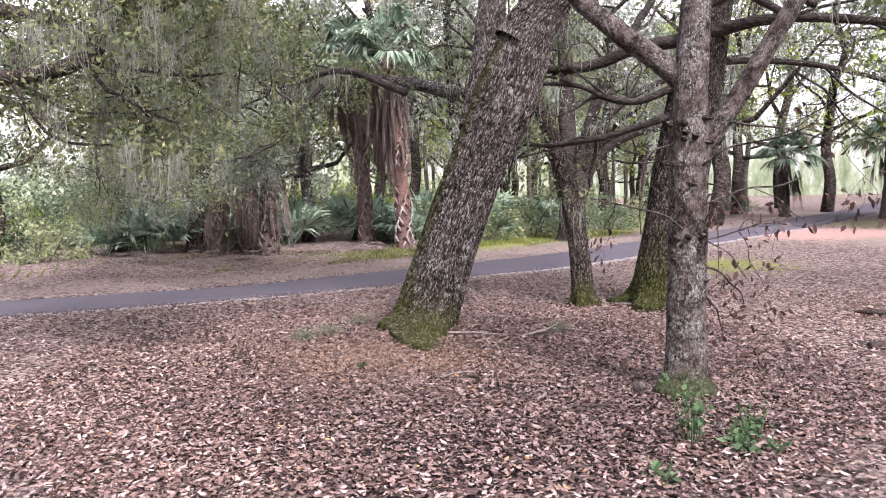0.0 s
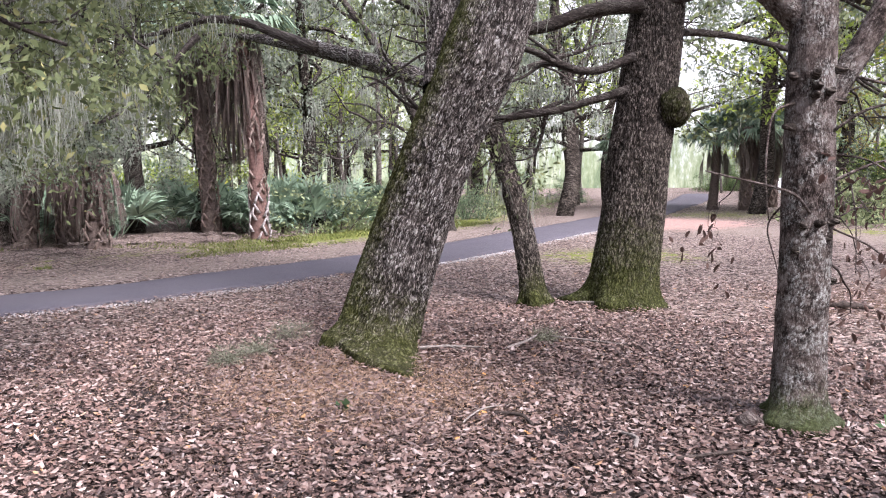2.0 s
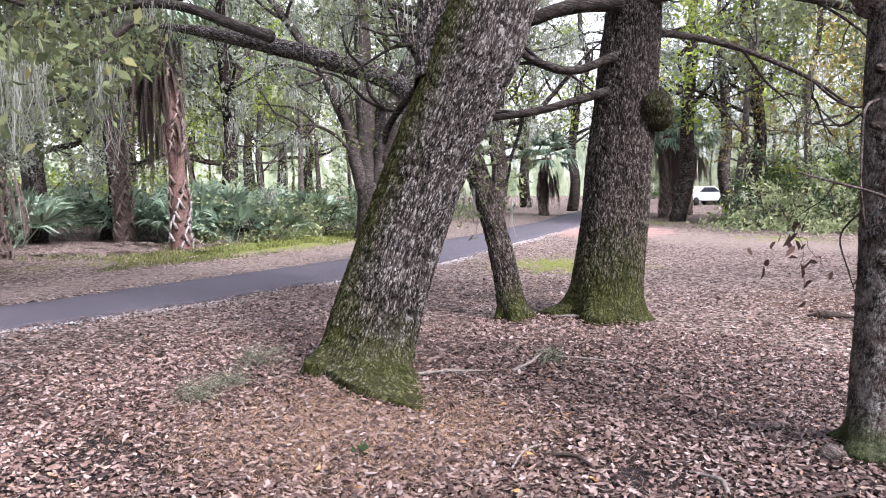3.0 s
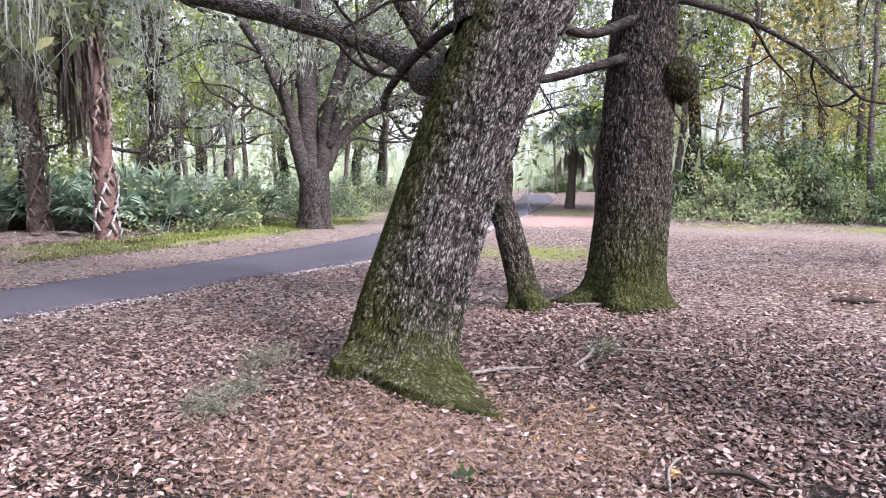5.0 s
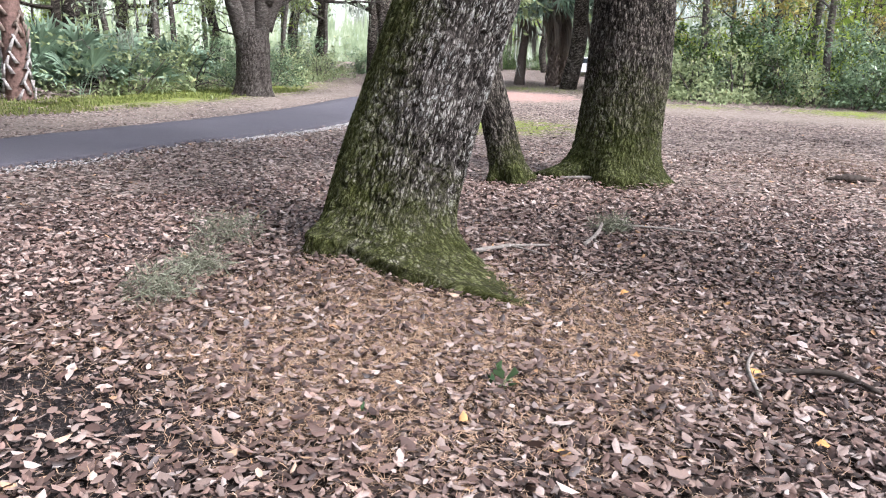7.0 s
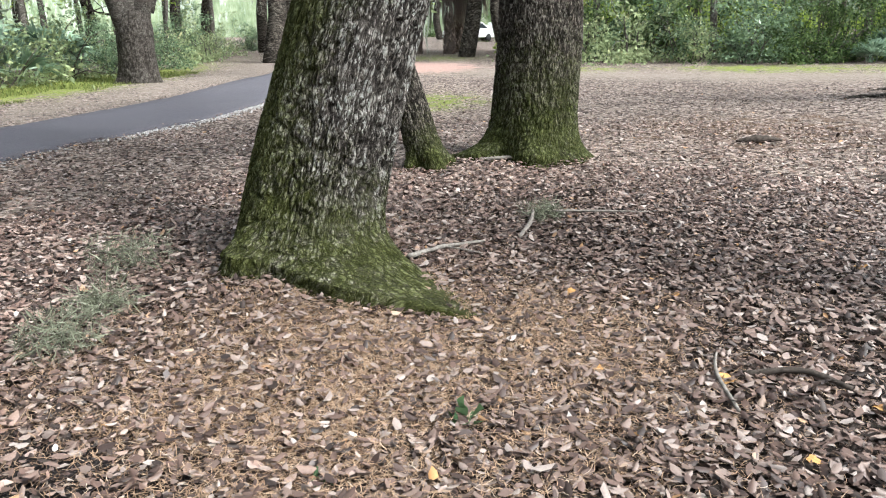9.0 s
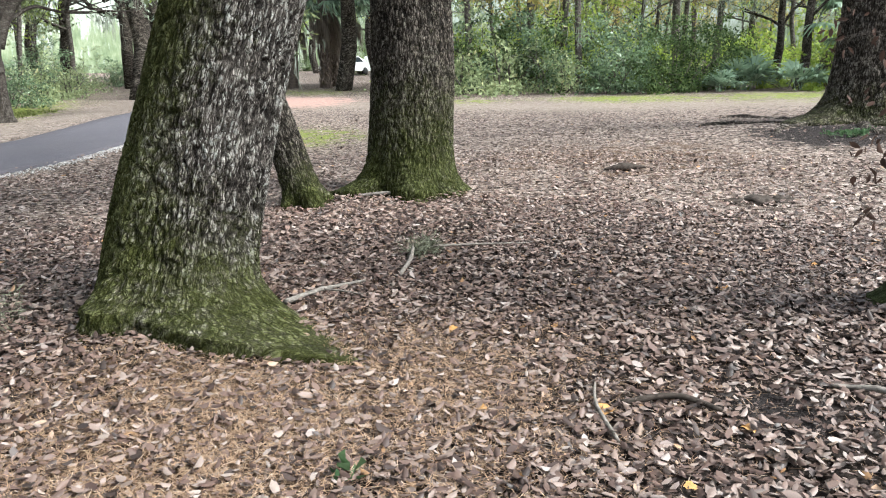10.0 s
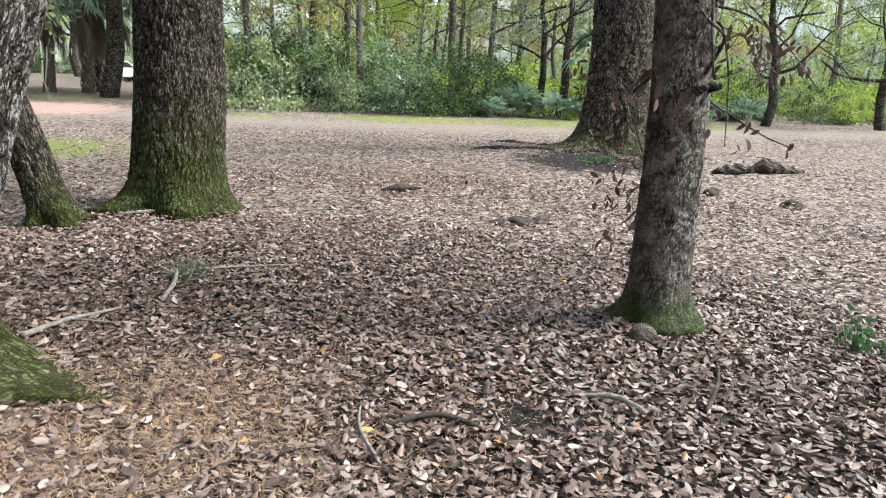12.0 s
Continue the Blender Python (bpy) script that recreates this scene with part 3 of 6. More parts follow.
TRAIL_LINE = spline(TRAIL, 90)
ROAD_HALF = 1.2


def away_from(line, x, y):
    d = np.full(np.shape(x), 1e9)
    for a, b in zip(line[:-1], line[1:]):
        ab = b - a
        t = np.clip(((x - a[0]) * ab[0] + (y - a[1]) * ab[1]) / (ab @ ab), 0, 1)
        d = np.minimum(d, np.hypot(x - a[0] - t * ab[0], y - a[1] - t * ab[1]))
    return d


def road_side(x, y):
    """Signed distance from the middle of the path: positive on its wooded side."""
    best, sign = np.full(np.shape(x), 1e9), np.zeros(np.shape(x))
    for a, b in zip(ROAD_LINE[:-1:4], ROAD_LINE[4::4]):
        ab = b - a
        t = np.clip(((x - a[0]) * ab[0] + (y - a[1]) * ab[1]) / (ab @ ab), 0, 1)
        dx, dy = x - a[0] - t * ab[0], y - a[1] - t * ab[1]
        d = np.hypot(dx, dy)
        s = np.sign(ab[0] * dy - ab[1] * dx)
        sign = np.where(d < best, s, sign)
        best = np.minimum(best, d)
    return best * sign


def swell(x, y, cx, cy, r):
    return np.exp(-((x - cx) ** 2 + (y - cy) ** 2) / (r * r))


def land(x, y):
    """Height of the ground."""
    x, y = np.asarray(x, dtype=float), np.asarray(y, dtype=float)
    d = np.hypot(x + 1.9, y - 2.8)
    z = 0.013 * 3 * np.logaddexp(0, (np.minimum(d, 120) - 9) / 3)
    z = z + 0.03 * (value_noise(x * 0.5, y * 0.5, 3) - 0.5) + 0.018 * (value_noise(x * 1.7, y * 1.7, 4) - 0.5)
    z = z + 0.2 * swell(x, y, 12.4, 9.3, 3.0) + 0.1 * swell(x, y, -0.75, 7.1, 0.9) + 0.06 * swell(x, y, 2.5, 9.6, 1.1) + 0.05 * swell(x, y, 2.42, 4.48, 0.5)
    return z


def axis_steps(lo, hi, step, far, rate):
    mid = np.arange(lo, hi, step)
    out, s, p = [], step, hi
    while p < far:
        out.append(p)
        s *= rate
        p += s
    left, s, p = [], step, lo
    while p > -far:
        s *= rate
        p -= s
        left.append(p)
    return np.array(left[::-1] + list(mid) + out)


gx, gy = axis_steps(-10, 14, 0.2, 900, 1.15), axis_steps(-4, 24, 0.2, 900, 1.15)
GX, GY = np.meshgrid(gx, gy, indexing="ij")
GZ = land(GX, GY) + 0.02 * (value_noise(GX * 6, GY * 6, 8) - 0.5)
side_of = road_side(GX, GY)
GZ = np.where(np.abs(side_of) < ROAD_HALF - 0.1, GZ - 0.06, GZ)
ni, nj = np.meshgrid(np.arange(len(gx) - 1), np.arange(len(gy) - 1), indexing="ij")
GF = np.stack([ni * len(gy) + nj, (ni + 1) * len(gy) + nj, (ni + 1) * len(gy) + nj + 1, ni * len(gy) + nj + 1], -1).reshape(-1, 4)
trail_d = away_from(TRAIL_LINE, GX, GY)
far_side = side_of > ROAD_HALF
masks = {
    "sand": 0.68 * np.clip(1.15 - np.abs(trail_d) / 3.4, 0, 1) + np.where(far_side, np.clip(0.8 - np.abs(side_of - 2.4) / 3.4, 0, 1), 0) * 0.72,
    "turf": np.where(far_side, np.clip(1.0 - np.abs(side_of - 5.6) / 3.6, 0, 1), 0) * (0.3 + 0.65 * swell(GX, GY, 1.0, 25.0, 8.0))
    + 0.62 * swell(GX, GY, 4.2, 16.5, 2.6) + 0.5 * swell(GX, GY, 13, 33, 5) + 0.55 * swell(GX, GY, 21, 15.5, 4.0) + 0.6 * swell(GX, GY, 10.2, 8.3, 0.7) + 0.55 * swell(GX, GY, 17.0, 19.5, 2.6) + 0.5 * swell(GX, GY, 13.0, 22.5, 2.2) + 0.5 * swell(GX, GY, 25.5, 12.0, 3.0),
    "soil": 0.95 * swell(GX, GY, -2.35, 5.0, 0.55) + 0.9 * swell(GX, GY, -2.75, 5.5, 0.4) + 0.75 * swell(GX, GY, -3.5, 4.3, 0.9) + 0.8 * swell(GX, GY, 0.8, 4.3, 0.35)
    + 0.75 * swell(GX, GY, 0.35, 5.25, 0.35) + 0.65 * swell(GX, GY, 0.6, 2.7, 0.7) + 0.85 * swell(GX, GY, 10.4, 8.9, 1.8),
    "duff": 0.75 * swell(GX, GY, -1.2, 5.6, 1.1) + 0.6 * swell(GX, GY, 0.2, 7.6, 0.8) + 0.52 * swell(GX, GY, 6.5, 10.0, 3.2),
    # round the near leaves, where gap shade is put into the ground colour
    "shaded_humus": np.clip((4.2 - np.hypot(GX - 0.3, GY - 5.0)) / 1.4, 0, 0.9),
    "red": 1.0 * np.exp(-(((GX - 9.3) * 0.94 - (GY - 27.5) * 0.34) / 3.0) ** 2 - (((GX - 9.3) * 0.34 + (GY - 27.5) * 0.94) / 4.2) ** 2),
}
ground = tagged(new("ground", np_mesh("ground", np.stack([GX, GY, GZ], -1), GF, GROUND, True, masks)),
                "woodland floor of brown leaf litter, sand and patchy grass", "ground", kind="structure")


def ribbon(line, offsets, heights, name, material):
    """A strip along a line: offsets to its left and heights over the ground, corner by corner."""
    T = unit(np.gradient(line, axis=0))
    N = np.stack([-T[:, 1], T[:, 0]], 1)
    rows = []
    for o, h in zip(offsets, heights):
        o = np.where(o > 0, o * (1 - 0.36 * np.clip((-1.0 - line[:, 0]) / 4, 0, 1)), o)
        jitter = 0.05 * (value_noise(np.arange(len(line)) * 0.9, o * 7.0, 5) - 0.5)
        p = line + N * (o + jitter)[:, None]
        rows.append(np.column_stack([p, land(p[:, 0], p[:, 1]) + h]))
    V = np.stack(rows, 1)
    k = len(offsets)
    i, j = np.meshgrid(np.arange(len(line) - 1), np.arange(k - 1), indexing="ij")
    F = np.stack([i * k + j, i * k + j + 1, (i + 1) * k + j + 1, (i + 1) * k + j], -1).reshape(-1, 4)
    return np_mesh(name, V, F[:, ::-1], material)


road_fine = spline(ROAD[2:], 420)
road = tagged(new("road", ribbon(road_fine, [-1.235, -1.22, -1.2, -1.15, -0.6, 0, 0.6, 1.16, 1.2, 1.24], [-0.1, 0.0, 0.05, 0.062, 0.07, 0.07, 0.06, 0.035, 0.0, -0.1], "road", ASPHALT)),
              "narrow grey asphalt path with worn edges", "path", kind="structure")

rng = np.random.default_rng(5)
gravel_pos = []
for q in spline(ROAD[3:], 3200)[200:2400]:
    if rng.random() < 0.75 * float(value_noise(np.array(q[0] * 1.1), np.array(q[1] * 1.1), 31)):
        gravel_pos.append(q)
gravel_pos = np.array(gravel_pos)
gt = unit(np.gradient(gravel_pos, axis=0))
gn = np.stack([-gt[:, 1], gt[:, 0]], 1)
gravel_pos = np.repeat(gravel_pos, 3, 0) + np.repeat(gn, 3, 0) * -(1.24 + np.abs(rng.normal(size=(len(gravel_pos) * 3, 1))) * 0.15)
g_r = rng.uniform(0.008, 0.026, len(gravel_pos))
octa = np.array([[1, 0, 0], [0, 1, 0], [-1, 0, 0], [0, -1, 0], [0, 0, 0.7], [0, 0, -0.7]])
gv = octa[None] * g_r[:, None, None] * rng.uniform(0.6, 1.3, (len(g_r), 6, 1)) + np.column_stack([gravel_pos, land(gravel_pos[:, 0], gravel_pos[:, 1]) + 0.005])[:, None, :]
gf = (np.arange(len(g_r))[:, None, None] * 6 + np.array([[0, 1, 4], [1, 2, 4], [2, 3, 4], [3, 0, 4], [1, 0, 5], [2, 1, 5], [3, 2, 5], [0, 3, 5]])[None]).reshape(-1, 3)
tagged(new("gravel", np_mesh("gravel", gv, gf, GRAVEL, False)), "pale crushed gravel along the edge of the path", "gravel", kind="stuff")

# far woods that close the view: an added ring with haze painted on
bt = np.linspace(0, 2 * math.pi, 160, endpoint=False)
b_top = 36 + 5 * value_noise(bt / (2 * math.pi) * 40, bt * 0, 3, 40) + 3 * value_noise(bt / (2 * math.pi) * 160, bt * 0, 7, 160)
bv = np.stack([np.stack([95 * np.cos(bt), 95 * np.sin(bt) + 8, np.full(160, -1.0)], 1), np.stack([95 * np.cos(bt), 95 * np.sin(bt) + 8, b_top], 1)], 1)
bk = np.arange(160)
tagged(new("backdrop", np_mesh("backdrop", bv, np.stack([bk * 2, bk * 2 + 1, (bk + 1) % 160 * 2 + 1, (bk + 1) % 160 * 2], 1), BACKDROP)), "backdrop of distant woodland with painted haze, closing the view", "woodland", kind="structure")


# ---- the large oaks ----
def ground_at(x, y):
    return float(land(x, y))


def crown_mesh(name, tips, rng, per, spread, length, material, share=1.0):
    tips = [t for t in tips if rng.random() < share]
    V, F = leaf_cloud(np.array(tips), per, spread, length, rng)
    return np_mesh(name, V, F, material, False)


def limb_mesh(name, pieces, material):
    V, F = joined(pieces)
    n = len(V)
    return np_mesh(name, V, F, material, True, {"bu": V[:, 2] * 0.8 - V[:, 1] * 0.5, "bv": V[:, 0] * 0.7 + V[:, 2] * 0.5 + V[:, 1] * 0.4, "rg": np.full(n, 0.5), "moss": np.full(n, 0.2), "lichen": np.full(n, 0.2)})


def leaning_oak():
    rng = np.random.default_rng(11)
    tree = thing("leaning_oak_tree", -0.78, 7.2, 0, "leaning mossy live oak with deeply furrowed bark and long low limb", "tree")
    off = np.array([-0.78, 7.2, 0])
    zs = np.linspace(-0.15, 3.25, 9)
    axis = np.column_stack([0.276 * zs + 0.03 * zs ** 2, 0.074 * zs - 0.007 * zs ** 2, zs])
    axis = np.vstack([axis, [1.55, 0.25, 4.15]])
    radii = [0.44, 0.425, 0.41, 0.4, 0.395, 0.39, 0.39, 0.4, 0.41, 0.33]
    upper = np.array([[1.35, 0.2, 3.85], [1.55, 0.25, 4.15], [2.35, 0.4, 5.4], [3.4, 0.7, 7.2]])

    def moss(th, h):
        west = 0.5 + 0.5 * np.cos(th - 2.9)
        return 0.8 * np.clip(1.35 - h / 0.65, 0, 1) * (0.45 + 0.55 * np.clip(np.cos(th + 0.75), 0, 1)) + 1.1 * west ** 2.5 * np.clip(0.5 + h / 3.0, 0, 1) * (h < 5) + 0.2

    def lichen(th, h):
        return np.clip(0.4 + 0.8 * np.cos(th + 1.1), 0, 1) * np.clip(h / 0.7 - 0.2, 0, 1)

    V, F, at = bark_trunk(axis, radii, 400, 420, 0.024, (0.038, 0.15), (0.26, 0.08, 5, [(-1.05, 1.05), (-1.7, 0.36), (-2.5, 0.14), (0.3, 0.15)]), 1.0, moss, lichen)
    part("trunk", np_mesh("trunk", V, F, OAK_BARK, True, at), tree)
    V, F, at = bark_trunk(upper, [0.35, 0.335, 0.27, 0.18], 110, 120, 0.03, (0.05, 0.2), None, 2.0, lambda th, h: 0.25 + 0 * th)
    part("upper_stem", np_mesh("upper_stem", V, F, OAK_BARK, True, at), tree)
    stem = np.array([[0.75, 0.15, 2.75], [0.85, 0.5, 3.4], [0.88, 0.85, 4.3], [0.95, 1.3, 5.6], [1.2, 1.7, 7.2]])
    V, F, at = bark_trunk(stem, [0.22, 0.23, 0.2, 0.17, 0.12], 100, 200, 0.025, (0.045, 0.17), None, 3.0, lambda th, h: 0.2 + 0 * th)
    part("stem", np_mesh("stem", V, F, OAK_BARK, True, at), tree, "second upright stem of the fork")
    limb = np.array([[-0.1, 7.5, 2.5], [0.0, 9.4, 2.65], [0.2, 10.6, 2.95], [-0.07, 11.76, 3.41], [-0.65, 12.41, 3.73], [-1.62, 13.21, 4.12], [-3.05, 14.23, 4.58], [-4.4, 15.1, 4.9]]) - off
    V, F, at = bark_trunk(limb, [0.2, 0.17, 0.165, 0.16, 0.155, 0.15, 0.12, 0.03], 80, 260, 0.012, (0.035, 0.12), None, 5.0, lambda th, h: 0.5 + 0.25 * np.sin(th), lambda th, h: 1.6 + 0 * th)
    part("limb", np_mesh("limb", V, F, OAK_BARK, True, at), tree, "long low limb, pale with lichen")
    twigs, tips = [], []
    arc = np.array([[-1.79, 10.14, 3.73], [-2.42, 10.67, 4.02], [-2.99, 10.99, 4.27], [-3.64, 11.26, 4.36], [-4.31, 11.50, 4.24], [-4.99, 11.70, 4.17]]) - off
    twigs.append(tube(arc, [0.08, 0.075, 0.065, 0.055, 0.04, 0.02], 10, 40))
    low = np.array([[-3.80, 11.32, 4.12], [-3.97, 11.18, 3.89], [-4.14, 11.08, 3.64], [-4.33, 10.97, 3.35], [-4.51, 10.81, 3.01]]) - off
    twigs.append(tube(low, [0.06, 0.05, 0.04, 0.03, 0.015], 8, 30))
    for s in (arc[3], arc[4], arc[5], limb[7], low[2], low[4]):
        grow(rng, s, (-0.6, 0.5, 0.1), 1.6, 0.03, 2, twigs, tips, 0.35, (2, 4), 0.02, 4)
    hook = np.array([[0.3, 7.55, 3.0], [0.15, 8.6, 3.1], [-0.05, 9.5, 2.95], [-0.3, 9.95, 2.6], [-0.36, 10.0, 2.38]]) - off
    twigs.append(tube(hook, [0.08, 0.055, 0.05, 0.045, 0.035], 12, 30))
    high = [(upper[-1], (0.7, 0.2, 0.6)), (upper[-2], (0.3, -0.9, 0.5)), (upper[-2], (0.9, 0.5, 0.2)), (stem[-1], (-0.2, 0.4, 0.8)), (stem[-2], (-0.8, -0.3, 0.4)), (stem[-2], (-0.3, 0.9, 0.2)), (upper[-1], (-0.6, 0.6, 0.5)), (stem[-1], (-0.9, 0.4, 0.1)), (stem[-2], (-0.9, 0.7, 0.25)), (stem[-1], (-0.5, 0.9, 0.2))]
    for s, d in high:
        grow(rng, s, d, 3.2, 0.11, 3, twigs, tips, 0.25, (2, 4), 0.06, 7)
    part("branchwork", limb_mesh("branchwork", twigs, LIMB_BARK), tree, kind="stuff")
    part("crown", crown_mesh("crown", tips, rng, 26, 0.46, 0.11, OAK_LEAF), tree, "dull green live oak leaves", kind="stuff")
    anchors = [tuple(t) for t in tips if rng.random() < 0.16] + [tuple(p) for p in spline(arc, 14)[6:]]
    part("hanging_moss", np_mesh("hanging_moss", *moss_beards(anchors, rng, 16, (0.3, 1.1)), MOSS_GREY, False), tree, "grey beards of hanging moss", kind="stuff")


def burl_mesh(cx, cy, cz, r):
    u, v = np.meshgrid(np.linspace(0, 2 * math.pi, 60, endpoint=False), np.linspace(0.02, math.pi - 0.02, 36), indexing="ij")
    f1, f2 = cell_noise(u / (2 * math.pi) * 14, v * 5, 3.0, 14)
    rr = r * (0.85 + 0.3 * value_noise(u / (2 * math.pi) * 5, v * 2, 2, 5)) + 0.02 * np.clip((f2 - f1) / 0.5, 0, 1)
    V = np.stack([cx + rr * np.cos(u) * np.sin(v), cy + rr * np.sin(u) * np.sin(v), cz + 1.25 * rr * np.cos(v)], -1)
    i, j = np.meshgrid(np.arange(60), np.arange(35), indexing="ij")
    F = np.stack([i * 36 + j, i * 36 + j + 1, (i + 1) % 60 * 36 + j + 1, (i + 1) % 60 * 36 + j], -1).reshape(-1, 4)
    n = V.size // 3
    return np_mesh("burl", V, F, DARK_BARK, True, {"bu": u * r, "bv": v * r, "rg": np.clip((f2 - f1) / 0.5, 0, 1), "moss": np.full(n, 0.75), "lichen": np.full(n, 0.2)})


def burled_oak():
    rng = np.random.default_rng(21)
    x0, y0 = 2.476, 9.519
    tree = thing("burled_oak_tree", x0, y0, 0, "upright old oak with mossy flared base and a burl", "tree")
    zs = np.linspace(-0.15, 5.6, 10)
    axis = np.column_stack([0.16 * zs + 0.003 * zs ** 2, 0.158 * zs + 0.015 * zs ** 2, zs])
    radii = [0.47, 0.45, 0.445, 0.44, 0.435, 0.42, 0.4, 0.38, 0.36, 0.33]
    V, F, at = bark_trunk(axis, radii, 300, 400, 0.024, (0.038, 0.15), (0.26, 0.14, 6, [(2.75, 0.32), (5.9, 0.3), (4.4, 0.1)]), 7.0,
                          lambda th, h: 0.55 * np.clip(1.2 - h / 1.2, 0, 1) + 0.42 * np.clip(1.25 - h / 3.4, 0, 1), lambda th, h: np.clip(0.8 - h / 3, 0.1, 1))
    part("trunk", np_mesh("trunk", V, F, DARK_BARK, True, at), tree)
    part("burl", burl_mesh(3.24 - x0, 9.62 - y0, 2.8, 0.2), tree, "knobbly mossy burl")
    twigs, tips = [], []
    for pts, rad in (
        ([(2.7, 9.95, 3.1), (2.2, 9.9, 2.95), (1.5, 10.0, 2.78), (0.6, 10.3, 2.72), (-0.3, 10.8, 2.9)], [0.09, 0.075, 0.065, 0.05, 0.03]),
        ([(2.75, 9.95, 3.55), (2.2, 9.9, 3.35), (1.75, 9.85, 3.4), (1.2, 9.9, 3.65), (0.4, 10.1, 3.75)], [0.09, 0.075, 0.07, 0.055, 0.03]),
        ([(2.9, 10.1, 4.3), (2.2, 10.2, 4.25), (1.4, 10.2, 4.0), (0.6, 10.2, 4.0), (-0.4, 10.4, 4.3)], [0.15, 0.13, 0.11, 0.09, 0.06]),
        ([(3.2, 10.2, 4.4), (4.2, 9.9, 4.5), (5.4, 9.7, 4.35), (6.6, 9.6, 4.0), (7.7, 9.5, 3.4)], [0.14, 0.11, 0.08, 0.055, 0.03]),
        ([(3.1, 10.1, 3.9), (4.0, 10.6, 4.0), (5.2, 11.0, 3.9), (6.6, 11.3, 3.5), (7.6, 11.5, 3.0)], [0.09, 0.07, 0.055, 0.04, 0.02]),
    ):
        pts = np.array(pts) - np.array([x0, y0, 0])
        twigs.append(tube(pts, [r * 0.78 for r in rad], 10, 36))
        for k in (2, 3, 4):
            for _ in range(2):
                grow(rng, pts[k], unit(pts[k] - pts[k - 1]) + rng.normal(size=3) * 0.4, 1.3, 0.03, 2, twigs, tips, 0.3, (2, 3), 0.0, 4)
    for d in ((0.8, 0.1, 0.6), (-0.5, 0.6, 0.7), (0.2, -0.8, 0.6), (0.4, 0.8, 0.6), (-0.8, -0.2, 0.5)):
        grow(rng, axis[-1], d, 3.0, 0.14, 3, twigs, tips, 0.22, (2, 4), 0.08, 7)
    part("branchwork", limb_mesh("branchwork", twigs, LIMB_BARK), tree, kind="stuff")
    low = leaf_cloud(np.array([t for t in tips if t[2] < 5.6]), 6, 0.3, 0.09, rng)
    high = leaf_cloud(np.array([t for t in tips if t[2] >= 5.6]), 24, 0.45, 0.11, rng)
    part("crown", np_mesh("crown", *joined([low, high]), OAK_LEAF, False), tree, "dull green live oak leaves", kind="stuff")
    anchors = [tuple(t) for t in tips if rng.random() < 0.1]
    part("hanging_moss", np_mesh("hanging_moss", *moss_beards(anchors, rng, 12, (0.3, 0.9)), MOSS_GREY, False), tree, "grey beards of hanging moss", kind="stuff")


def slender_leaner():
    rng = np.random.default_rng(31)
    x0, y0 = 1.307, 9.615
    tree = thing("slender_oak_tree", x0, y0, 0, "slender bent oak leaning away behind the larger trunk", "tree")
    zs = np.linspace(-0.1, 4.4, 9)
    axis = np.column_stack([-0.047 * zs - 0.056 * zs ** 2, 0.46 * zs + 0.016 * zs ** 2, zs])
    V, F, at = bark_trunk(axis, [0.19, 0.175, 0.165, 0.16, 0.155, 0.15, 0.14, 0.12, 0.1], 100, 240, 0.018, (0.036, 0.13), (0.15, 0.1, 4, []), 13.0,
                          lambda th, h: 0.7 * np.clip(1.1 - h / 0.6, 0, 1) + 0.3, lambda th, h: 0.3 + 0 * th)
    part("trunk", np_mesh("trunk", V, F, DARK_BARK, True, at), tree)
    twigs, tips = [], []
    for d in ((-0.5, 0.5, 0.6), (0.2, 0.7, 0.5)):
        grow(rng, axis[-1], d, 1.5, 0.06, 2, twigs, tips, 0.25, (2, 4), 0.05, 6)
    part("branchwork", limb_mesh("branchwork", twigs, LIMB_BARK), tree, kind="stuff")


